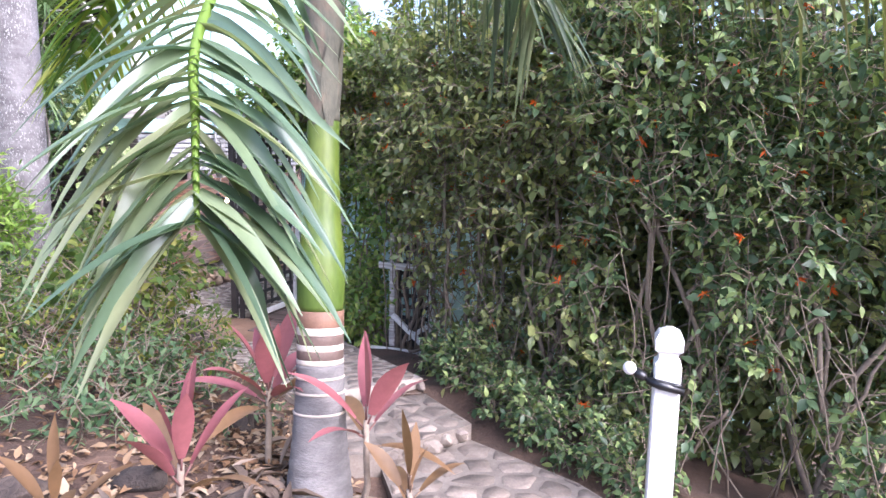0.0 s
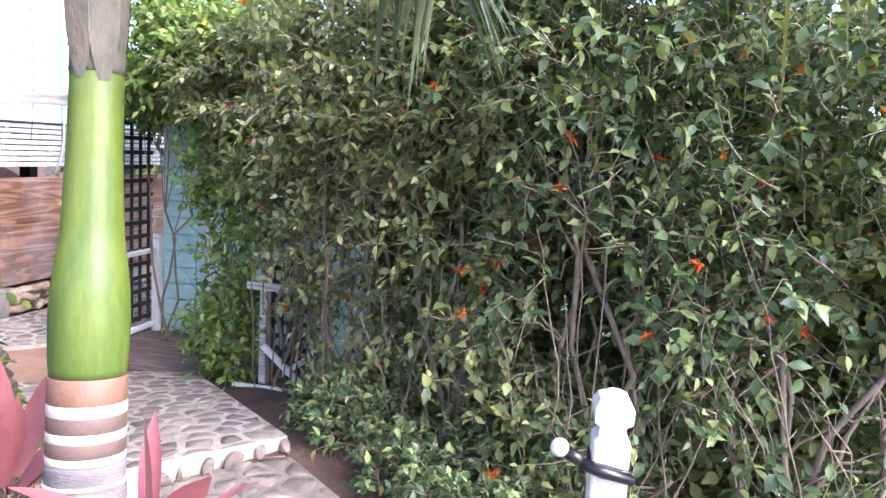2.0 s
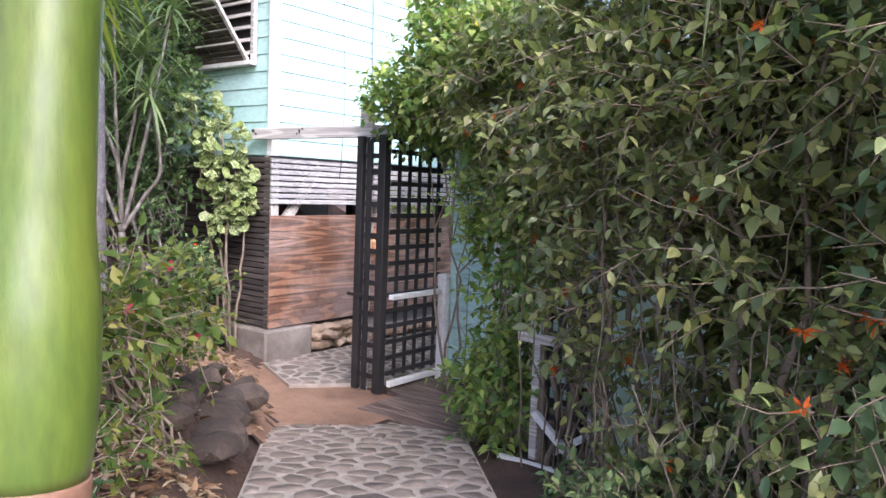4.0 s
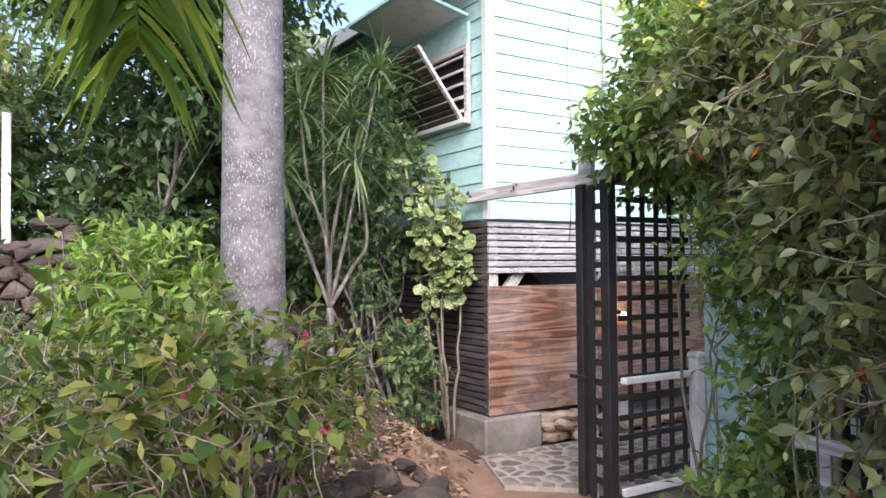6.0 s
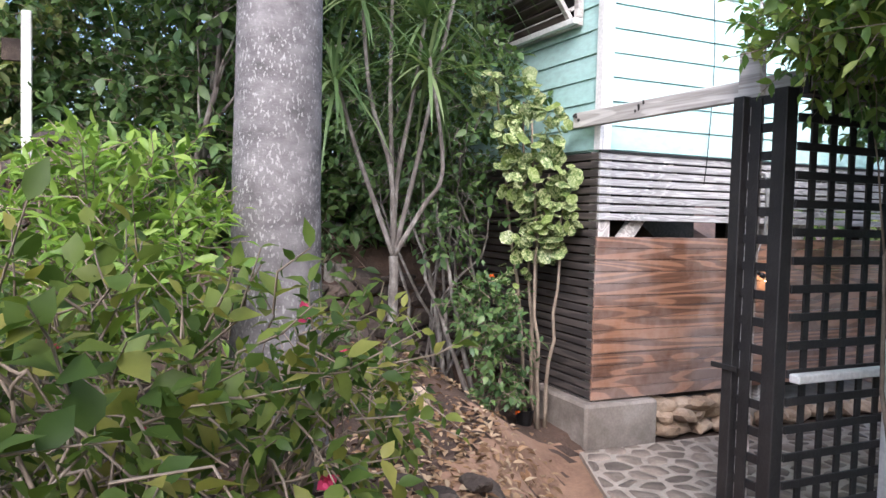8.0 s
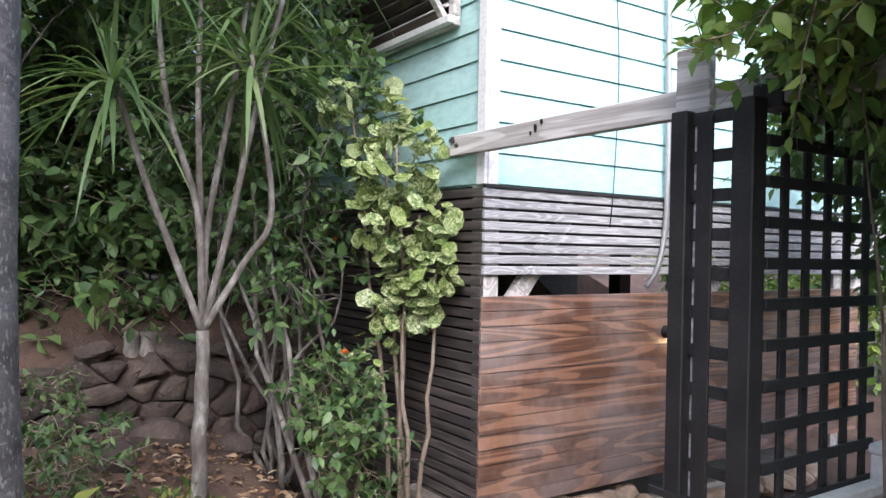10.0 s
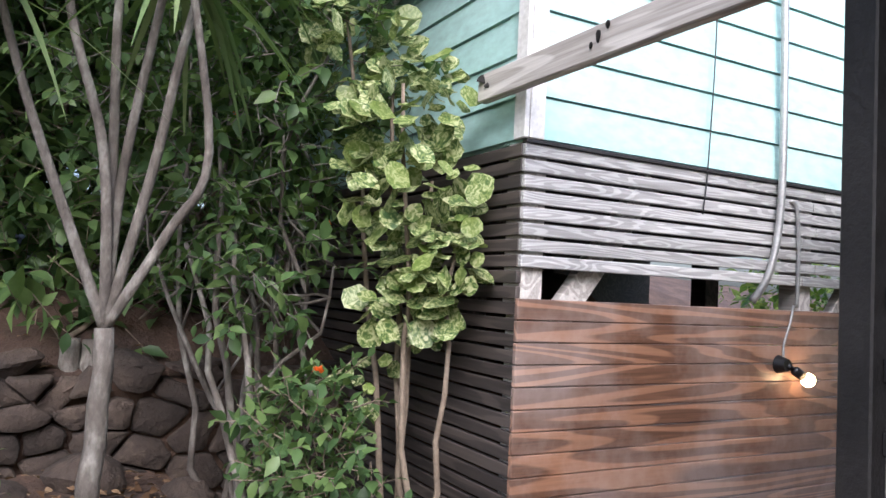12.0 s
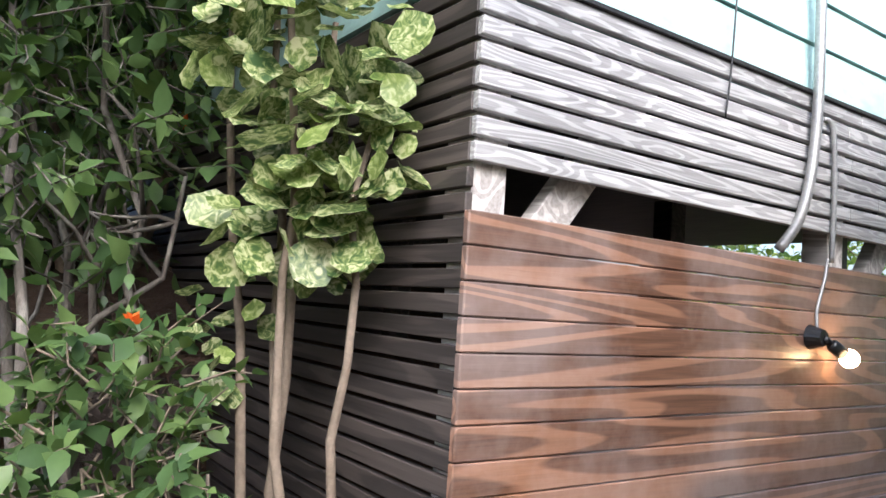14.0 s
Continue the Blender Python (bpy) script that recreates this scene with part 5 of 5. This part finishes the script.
# variegated shrub at the house corner
VB = (-6.0, 6.95, GZ(-6.0, 6.95))
vg = thing("variegated_shrub", "tall shrub with round cream-and-green variegated leaves on thin bare stems", "shrub", at=VB)
vk = kid_at(vg, VB)
rng_v = np.random.default_rng(12)
for tip in ((-5.95, 6.8, 2.1), (-5.88, 6.9, 1.75), (-6.15, 6.85, 2.25), (-5.82, 6.98, 1.5), (-6.3, 6.7, 2.45)):
    h = Heap()
    ln = bend(rng_v, (VB[0] + rng_v.uniform(-.12, .12), VB[1] + rng_v.uniform(-.06, .04), VB[2] - 0.03), tip, 0.1, 10)
    tube(h, ln, np.linspace(0.016, 0.007, 10), 7)
    vk("stem", h.mesh("stem", True), M["twig"])
h = Heap()
for bx, by, bz, rx, ry, rz, n in ((-6.0, 6.82, 2.0, 0.26, 0.22, 0.24, 110), (-5.94, 6.85, 1.72, 0.26, 0.22, 0.18, 95), (-5.88, 6.92, 1.48, 0.2, 0.16, 0.16, 85), (-5.98, 6.9, 1.3, 0.2, 0.16, 0.12, 50), (-6.2, 6.75, 2.3, 0.28, 0.22, 0.22, 70), (-6.1, 6.8, 1.05, 0.14, 0.1, 0.16, 14)):
    d = rng_v.normal(0, 1, (n, 3))
    d /= np.linalg.norm(d, axis=1, keepdims=True)
    p = np.array((bx, by, bz)) + d * np.array((rx, ry, rz)) * rng_v.uniform(0.5, 1.0, n)[:, None]
    p[:, 1] = np.minimum(p[:, 1], HY - 0.1)
    w = d * np.array((1, 1, 0.4)) + rng_v.normal(0, 0.35, (n, 3)) + np.array((0.25, -0.3, -0.35))
    up = np.array((0.6, -0.6, 0.45)) + d * 0.8 + rng_v.normal(0, 0.5, (n, 3))
    ln = rng_v.uniform(0.05, 0.115, n)
    leaves(h, p, w, up, ln, ln * rng_v.uniform(0.85, 1.05, n), ROUND)
tagged(vk("foliage", h.mesh("foliage", True), M["variegated"]), kind="stuff")
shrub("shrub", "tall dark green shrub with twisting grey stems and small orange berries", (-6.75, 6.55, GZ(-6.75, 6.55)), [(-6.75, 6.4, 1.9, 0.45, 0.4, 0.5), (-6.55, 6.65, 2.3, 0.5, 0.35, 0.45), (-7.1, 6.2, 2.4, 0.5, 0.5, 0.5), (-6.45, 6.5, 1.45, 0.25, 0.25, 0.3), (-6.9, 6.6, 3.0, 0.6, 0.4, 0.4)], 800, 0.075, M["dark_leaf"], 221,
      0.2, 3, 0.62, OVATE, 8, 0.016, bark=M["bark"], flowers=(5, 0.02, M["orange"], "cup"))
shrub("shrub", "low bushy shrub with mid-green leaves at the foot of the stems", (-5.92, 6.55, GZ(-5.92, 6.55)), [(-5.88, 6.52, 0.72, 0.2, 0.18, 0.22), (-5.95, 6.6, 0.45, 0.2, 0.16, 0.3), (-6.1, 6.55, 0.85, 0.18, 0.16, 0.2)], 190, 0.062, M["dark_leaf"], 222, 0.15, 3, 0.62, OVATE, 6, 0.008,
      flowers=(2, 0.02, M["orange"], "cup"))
for a_, b_ in (((-6.62, 6.2, 1.5), (-6.1, 6.5, 0.12)), ((-6.45, 6.35, 1.55), (-6.05, 6.52, 0.12)), ((-6.75, 6.3, 2.1), (-6.5, 6.45, 0.2))):
    h_ = Heap()
    tube(h_, bend(rng_v, b_, a_, 0.12, 10), np.linspace(0.02, 0.009, 10), 7)
    tagged(part("sapling", h_.mesh("sapling", True), M["bark"]), "slender pale leaning sapling stem", "sapling", "saplings by the house")
for i, (x, y, s) in enumerate(((-5.9, 5.35, 0.3), (-5.35, 5.6, 0.16), (-6.3, 5.2, 0.35))):
    z = GZ(x, y)
    shrub("weed", "small leafy weed seedling on bare soil", (x, y, z), [(x, y, z + s * 0.8, s * 0.6, s * 0.6, s * 0.7)], 60, 0.05, M["bed_leaf" if i % 2 else "dark_leaf"], 230 + i, 0.12, 3, 0.5, OVATE, 5, 0.004, group="weeds on the bank", category="plant")

# background greenery above the terrace
for i, (x, y, z, r, hh, n, mt) in enumerate(((-8.6, 2.6, 2.6, 1.0, 1.4, 900, "hedge"), (-9.2, 4.0, 2.4, 1.0, 1.2, 1200, "dark_leaf"), (-8.6, 5.4, 2.4, 0.9, 1.3, 1300, "dark_leaf"), (-9.6, 6.2, 3.6, 1.0, 1.2, 700, "hedge"), (-7.4, 0.6, 2.4, 1.2, 1.4, 800, "hedge"),
                                          (-10.4, 3.2, 4.2, 1.4, 1.4, 700, "creeper"), (-8.4, 6.3, 1.7, 0.7, 0.7, 500, "dark_leaf"), (-9.5, 1.0, 4.0, 1.5, 1.5, 700, "creeper"), (-7.3, -1.8, 2.4, 1.5, 1.5, 700, "hedge"), (-8.0, 6.85, 2.6, 0.5, 0.9, 350, "dark_leaf"))):
    shrub("tree", "dense dark-leaved garden tree on the upper terrace", (x, y, GZ(x, y) - 0.05), [(x, y, z, r, r, hh), (x + 0.5, y - 0.5, z - 0.5, r * 0.7, r * 0.7, hh * 0.6), (x - 0.3, y + 0.5, z + 0.5, r * 0.7, r * 0.8, hh * 0.6)], n, 0.13, M[mt], 400 + i, 0.35, 3, 0.55, OVATE, 7, 0.035,
          group="trees behind the terrace", category="tree", flowers=(3, 0.06, M["orange"], "cup") if i in (0, 2) else None)
# crown mostly above the view, added to shade the bank and wall
shrub("tree", "leafy garden tree with a high crown added to shade the planted bank", (-7.9, 4.7, GZ(-7.9, 4.7) - 0.05), [(-7.0, 4.5, 4.0, 0.95, 0.9, 0.55), (-7.0, 5.6, 4.1, 0.6, 0.6, 0.45), (-7.6, 5.0, 4.5, 0.9, 0.9, 0.6), (-6.2, 4.3, 4.3, 0.7, 0.7, 0.4), (-7.3, 5.2, 3.3, 0.6, 0.7, 0.5)], 1900, 0.12, M["dark_leaf"], 470, 0.35, 3, 0.55, OVATE, 3, 0.03,
      bark=M["bark"], group="trees behind the terrace", category="tree")
for i, (x, y) in enumerate(((-9.0, 14.5), (-6.5, 15.0), (-12.5, 10.0), (-3.5, 14.0))):
    z = GZ(x, y)
    shrub("tree", "leafy tree beyond the house", (x, y, z - 0.05), [(x, y, z + 1.6, 1.5, 0.9, 1.4), (x + 0.6, y, z + 0.6, 1.2, 0.8, 0.8)], 700, 0.14, M["creeper"], 450 + i, 0.35, 3, 0.55, OVATE, 5, 0.03, group="trees beyond the house", category="tree")


# ---- stone walls and rocks ----
def stone_wall(name, label, p0, p1, zb, hgt, thick, size, seed, mat):
    """A dry-stone retaining wall of uneven broken stones."""
    a, b = Vector((*p0, 0)), Vector((*p1, 0))
    d = (b - a).normalized()
    L = (b - a).length
    nrm = Vector((d.y, -d.x, 0))
    rng_ = np.random.default_rng(seed)
    m = Matrix.Translation((a + b) / 2) @ Matrix.Rotation(math.atan2(d.y, d.x), 4, "Z")
    core = box_bm(-L / 2, L / 2, -0.01, thick, zb, zb + hgt - 0.05, 0.02, None, m)
    ob = tagged(part(name, core, M["soil"]), label, "wall", kind="structure")
    wide = 1.55
    for c in cells([(0, 0), (L / wide, 0), (L / wide, hgt), (0, hgt)], size, 0.013, seed, 0.2):
        out_by = rng_.uniform(0.0, 0.05)
        v, f = stone_mesh(c, level(0.045 + out_by), 0.14, rng_, 0.008)
        v = np.asarray(v)
        mid = v[-1, :2]
        tilt = rng_.normal(0, 0.09, 2)
        v[:, 2] += (v[:, :2] - mid) @ tilt + rng_.normal(0, 0.003, len(v))
        if mid[1] > hgt * 0.8:
            v[:, 1] = np.maximum(v[:, 1], mid[1] - size) + rng_.uniform(-0.05, 0.035)
        world_v = np.array(a)[None] + v[:, :1] * wide * np.array(d)[None] + v[:, 2:3] * np.array(nrm)[None] + np.c_[np.zeros((len(v), 2)), v[:, 1] + zb]
        part("stone", fast_mesh("stone", world_v, f), mat, ob)
    return ob


stone_wall("retaining_wall", "dry-stone retaining wall of brown fieldstones", (-7.2, 4.6), (-7.2, 7.1), 0.3, 0.64, 0.3, 0.125, 31, M["rock"])
stone_wall("terrace_wall", "low mossy fieldstone terrace wall", (-6.6, 2.0), (-6.6, 4.2), 1.0, 0.64, 0.3, 0.11, 32, M["rock"])
for i, (x, y, z, w) in enumerate(((-6.75, 3.95, 1.68, 0.3), (-6.8, 4.1, 1.78, 0.26), (-6.7, 3.75, 1.66, 0.24), (-6.8, 3.98, 1.85, 0.24), (-7.25, 5.62, 0.96, 0.22), (-7.25, 6.1, 0.95, 0.26), (-7.3, 6.42, 0.94, 0.22))):
    rock("rock", (x, y, z), (w, w * 1.2, 0.13), 700 + i, M["rock"], "flat broken stone stacked on the wall top", group="stones on the walls", cuts=3)
r_ = random.Random(21)
EDGE = [(-2.95, 4.62), (-3.15, 4.8), (-3.35, 4.95), (-3.5, 5.1), (-3.72, 5.25), (-3.85, 5.45), (-4.0, 5.5), (-4.2, 5.75), (-4.4, 5.7)]
for i, (x, y) in enumerate(EDGE):
    s = r_.uniform(0.24, 0.36) * (1.1 if i < 6 else 0.75)
    rock("rock", (x, y, GZ(x - 0.15, y - 0.12) - 0.06), (s * 1.1, s * 0.85, s * 0.5), 60 + i, M["rock"], "dark weathered rock edging the planted bank", group="rocks edging the bank", cuts=2)
    if i < 8:
        rock("rock", (x - 0.12, y - 0.14, GZ(x - 0.2, y - 0.2) + 0.03), (s * 0.6, s * 0.55, s * 0.4), 90 + i, M["rock"], "flat broken rock lying on the bank", group="rocks edging the bank", cuts=3)
for i, (x, y, s) in enumerate(((-5.47, 5.82, 0.24), (-5.62, 5.7, 0.18), (-6.5, 5.6, 0.3), (-4.3, 5.0, 0.3), (-4.1, 4.75, 0.22), (-6.9, 5.9, 0.34), (-6.8, 6.3, 0.26), (-4.35, 5.3, 0.2), (-1.75, 2.6, 0.2), (-2.0, 2.3, 0.22), (-1.55, 2.45, 0.16), (-1.35, 2.7, 0.15), (-1.8, 3.3, 0.2), (-1.65, 3.55, 0.18))):
    rock("rock", (x, y, GZ(x, y) + s * 0.1), (s, s * 0.8, s * 0.6), 120 + i, M["pale_rock" if i in (0, 1) else "rock"], "loose brown garden rock half sunk in soil", group="loose rocks", cuts=3)

# fallen leaves and chips on the soil
def litter(name, label, spots, n, size, mat, seed, wide=(0.3, 0.6)):
    rng_ = np.random.default_rng(seed)
    h_ = Heap()
    c = np.array(spots)[rng_.integers(0, len(spots), n)]
    xy = c[:, :2] + rng_.normal(0, 1, (n, 2)) * c[:, 2:3]
    s_ = side_of_path(xy[:, 0], xy[:, 1])
    ok = s_ > 0.0
    xy = xy[ok]
    z_ = ground_z(xy[:, 0], xy[:, 1]) + rng_.uniform(0.01, 0.03, len(xy))
    p = np.c_[xy, z_]
    w = rng_.normal(0, 1, p.shape) * np.array((1, 1, 0.25))
    up = np.array((0, 0, 1.0)) + rng_.normal(0, 0.35, p.shape)
    ln = size * rng_.uniform(0.4, 1.3, len(p))
    leaves(h_, p, w, up, ln, ln * rng_.uniform(*wide, len(p)), OVATE)
    tagged(part(name, h_.mesh(name), mat), label, "leaves", kind="stuff")


litter("leaf_litter", "dry brown fallen leaves scattered over the soil", [(-2.0, 2.6, 0.5), (-1.5, 2.2, 0.4), (-3.6, 4.7, 0.35), (-4.4, 5.4, 0.35), (-2.6, 3.6, 0.5), (-4.9, 5.9, 0.35), (-6.3, 5.8, 0.5), (-1.6, 3.2, 0.25), (-2.4, 4.1, 0.3)], 6500, 0.06, M["litter"], 3)

litter("dead_leaves", "long withered brown cordyline leaves lying on the bed", [(-1.45, 2.3, 0.3), (-1.1, 2.5, 0.2), (-1.3, 2.9, 0.25), (-0.95, 2.55, 0.12)], 260, 0.24, M["dead_strap"], 9, (0.12, 0.2))

# ---- lamps, pipes and small things ----
def white_post(x, y, z0, top, label):
    ob = thing("post", label, "post", at=(x, y, z0))
    k = kid_at(ob, (x, y, z0))
    w = 0.058
    rot = Matrix.Translation((x, y, 0)) @ Matrix.Rotation(radians(6), 4, "Z")
    k("shaft", box_bm(-w, w, -w, w, z0, top - 0.16, 0.008, m=rot), M["white"])
    bm = bmesh.new()
    prof = [(w * 0.98, -0.16), (w * 0.72, -0.145), (w * 0.72, -0.115), (w * 1.02, -0.098), (w * 1.05, -0.05), (w * 0.8, -0.022), (0.012, 0.0)]
    rings = [[bm.verts.new((sx * r, sy * r, top + z)) for sx, sy in ((-1, -1), (1, -1), (1, 1), (-1, 1))] for r, z in prof]
    for a, b in zip(rings, rings[1:]):
        for s in range(4):
            bm.faces.new((a[s], a[(s + 1) % 4], b[(s + 1) % 4], b[s]))
    bm.faces.new(rings[-1])
    bmesh.ops.recalc_face_normals(bm, faces=bm.faces)
    bmesh.ops.transform(bm, matrix=rot, verts=bm.verts)
    k("finial", bm, M["white"], "carved white post cap")
    return ob


white_post(0.12, 3.83, -0.1, 1.125, "white painted square timber post with a carved cap")
white_post(1.62, 4.95, -1.0, 0.85, "white painted square timber post beside the hedge")

M["glow"] = Mat("lit_bulb", 0.3).color((0.9, 0.85, 0.7)).m
M["glow"].node_tree.nodes["Principled BSDF"].inputs["Emission Color"].default_value = (1.0, 0.6, 0.27, 1)
M["glow"].node_tree.nodes["Principled BSDF"].inputs["Emission Strength"].default_value = 14.0
M["frost"] = plain("frosted_bulb", (0.8, 0.8, 0.78), 0.2)


def bulb_lamp(name, label, base, way, lit, parent_parts=()):
    """A round mount, a socket and a globe bulb."""
    ob = thing(name, label, "lamp", at=base)
    k = kid_at(ob, base)
    b, w = np.array(base), np.array(way, float)
    w /= np.linalg.norm(w)
    h_ = Heap()
    tube(h_, [b + w * 0.0, b + w * 0.03], [0.012, 0.012], 10)
    k("arm", h_.mesh("arm", True), M["plastic"])
    h_ = Heap()
    tube(h_, [b + w * 0.03, b + w * 0.04, b + w * 0.085], [0.014, 0.021, 0.021], 14)
    k("socket", h_.mesh("socket", True), M["plastic"], "black plastic socket")
    bm = bmesh.new()
    bmesh.ops.create_uvsphere(bm, u_segments=16, v_segments=12, radius=0.03)
    bmesh.ops.translate(bm, vec=b + w * 0.112, verts=bm.verts)
    for f in bm.faces:
        f.smooth = True
    k("bulb", bm, M["glow" if lit else "frost"], "glowing warm bulb" if lit else "white frosted bulb")
    return ob, k


wl_, wk = bulb_lamp("wall_lamp", "black wall lamp with a bare lit bulb on the boarding", (HX + 0.045, 8.52, 1.115), (0.35, 0.8, -0.55), True)
bm = bmesh.new()
bmesh.ops.create_cone(bm, cap_ends=True, segments=20, radius1=0.04, radius2=0.026, depth=0.045)
bmesh.ops.transform(bm, matrix=Matrix.Translation((HX + 0.026, 8.52, 1.115)) @ Matrix.Rotation(radians(90), 4, "Y"), verts=bm.verts)
wk("mount", bm, M["plastic"])
pl_, plk = bulb_lamp("post_lamp", "small black spike lamp strapped to the white post", (0.06, 3.76, 0.885), (-0.8, -0.1, 0.45), False)
for dz in (0.0, 0.016):
    h_ = Heap()
    an = np.linspace(0, 2 * math.pi, 25)
    sq = lambda a: 0.064 / max(abs(math.cos(a)), abs(math.sin(a)))
    tube(h_, [(0.12 + sq(a) * math.cos(a), 3.83 + sq(a) * math.sin(a), 0.87 + dz - 0.012 * math.cos(a)) for a in an], 0.008, 6, False)
    plk("strap", h_.mesh("strap", True), M["plastic"])
h_ = Heap()
tube(h_, [(0.04, 3.757, 0.89), (0.1, 3.755, 0.875), (0.2, 3.76, 0.855)], [0.017, 0.022, 0.016], 10)
plk("grip", h_.mesh("grip", True), M["plastic"])


def pipe(name, label, pts, r, mat, category="pipe", n=24):
    h_ = Heap()
    tube(h_, smooth_line(pts, n), r, 10)
    return tagged(part(name, h_.mesh(name, True), mat), label, category)


pipe("conduit", "grey metal conduit running up the house front", [(HX - 0.03, 8.38, 1.38), (HX + 0.02, 8.42, 1.5), (HX + 0.03, 8.47, 1.75), (HX + 0.03, 8.48, 2.2), (HX + 0.03, 8.46, 3.2), (HX + 0.03, 8.45, 4.1)], 0.017, M["metal"])
pipe("conduit", "thin white pipe fixed over the slats", [(HX + 0.012, 8.62, 1.36), (HX + 0.016, 8.62, 1.6), (HX + 0.016, 8.6, 1.8), (HX + 0.0, 8.57, 1.83)], 0.009, M["metal"])
pipe("cable", "black lamp cable looped over the boarding edge", [(HX + 0.01, 8.6, 1.37), (HX + 0.012, 8.58, 1.3), (HX + 0.012, 8.54, 1.2), (HX + 0.02, 8.53, 1.14)], 0.006, M["metal"], "cable")
pipe("cable", "thin dangling wire on the clapboards", [(HX + 0.02, 8.1, 4.05), (HX + 0.016, 8.02, 3.4), (HX + 0.02, 8.06, 2.6), (HX + 0.016, 8.04, 1.95), (HX + 0.012, 8.02, 1.72)], 0.003, M["plastic"], "cable")
pipe("pipe", "grey plastic pipe lying on the terrace behind the wall", [(-8.9, 5.0, GZ(-8.9, 5.0) + 0.04), (-8.5, 5.5, GZ(-8.5, 5.5) + 0.05), (-8.2, 6.1, GZ(-8.2, 6.1) + 0.04), (-8.0, 6.5, GZ(-8.0, 6.5) + 0.03)], 0.028, M["metal"])
pipe("downpipe", "white downpipe bend below the eaves", [(-9.0, 6.8, 3.93), (-8.9, 6.95, 3.9), (-8.7, 7.09, 3.78), (-8.45, 7.1, 3.6), (-8.35, 7.1, 3.3)], 0.028, M["white"])
stump = thing("tree_stump", "small sawn grey stump on the wall top", "stump", at=(-7.36, 5.9, 0.9))
tk_ = kid_at(stump, stump.location)
rng_s = np.random.default_rng(3)
for dx, dy, r_s, top in ((0, -0.05, 0.045, 1.06), (0.01, 0.045, 0.05, 1.055), (-0.02, 0.12, 0.03, 1.03)):
    h_ = Heap()
    zs_ = np.linspace(0.88, top, 7)
    tube(h_, np.c_[np.full(7, -7.36 + dx), np.full(7, 5.9 + dy), zs_], r_s * (1 + rng_s.normal(0, 0.05, 7)), 10)
    tk_("cut_stem", h_.mesh("cut_stem"), M["bark"])
pot = thing("plastic_pot", "small black plastic pot beside the shrub stems", "pot", at=(-6.03, 6.86, GZ(-6.03, 6.86)))
bm = bmesh.new()
bmesh.ops.create_cone(bm, cap_ends=False, segments=20, radius1=0.05, radius2=0.066, depth=0.11)
bmesh.ops.translate(bm, vec=(-6.03, 6.86, GZ(-6.03, 6.86) + 0.05), verts=bm.verts)
bmesh.ops.solidify(bm, geom=bm.faces[:], thickness=0.004)
kid_at(pot, pot.location)("pot_wall", bm, M["plastic"])
sgn = thing("sign_post", "white post with a small hanging grey board", "sign", at=(-8.0, 3.72, GZ(-8.0, 3.72)))
sk = kid_at(sgn, sgn.location)
sk("post", box_bm(-8.035, -7.965, 3.685, 3.755, GZ(-8.0, 3.72) - 0.1, 2.87, 0.008), M["white"])
sk("board", box_bm(-8.02, -7.98, 3.56, 3.684, 2.5, 2.66, 0.004), M["rock"], "weathered grey sign board")

# ---- paving stones ----
for (poly, z, size, owner), seed in zip(PAVES, range(50, 60)):
    rng_p = np.random.default_rng(seed)
    rest = Heap()
    for c in cells(poly, size, 0.034, seed):
        v, f = stone_mesh(c, z, 0.05, rng_p)
        if np.mean(c, axis=0)[1] < 0.5:
            rest.add(v, f)
        else:
            part("flagstone", fast_mesh("flagstone", v, f), M["stone"], owner)
    if rest.n:
        tagged(part("flagstones", rest.mesh("flagstones"), M["stone"], owner), kind="stuff")

# rubble risers of the steps
rr2 = random.Random(77)
for (a, b, z0, z1), owner in zip((((-1.9, 4.2), (-1.43, 4.85), 0.28, 0.36), ((-1.28, 3.85), (-0.96, 4.42), 0.2, 0.28)), (PAVES[0][3], PAVES[1][3])):
    a, b = Vector((*a, 0)), Vector((*b, 0))
    d = (b - a).normalized()
    out_ = Vector((d.y, -d.x, 0))
    s = 0.02
    while s < (b - a).length - 0.06:
        w = rr2.uniform(0.1, 0.2)
        p = a + d * (s + w / 2) + out_ * 0.0
        st = rock("riser_stone", (0, 0, 0), (w * 1.1, 0.07, (z1 - z0) * 1.3), rr2.random() * 999, M["stone"], "", owner)
        for v in st.data.vertices:
            v.co.z = max(-(z1 - z0) * 0.55, min((z1 - z0) * 0.48, v.co.z))
        st.data.transform(Matrix.Translation((p.x, p.y, (z0 + z1) / 2)))
        s += w
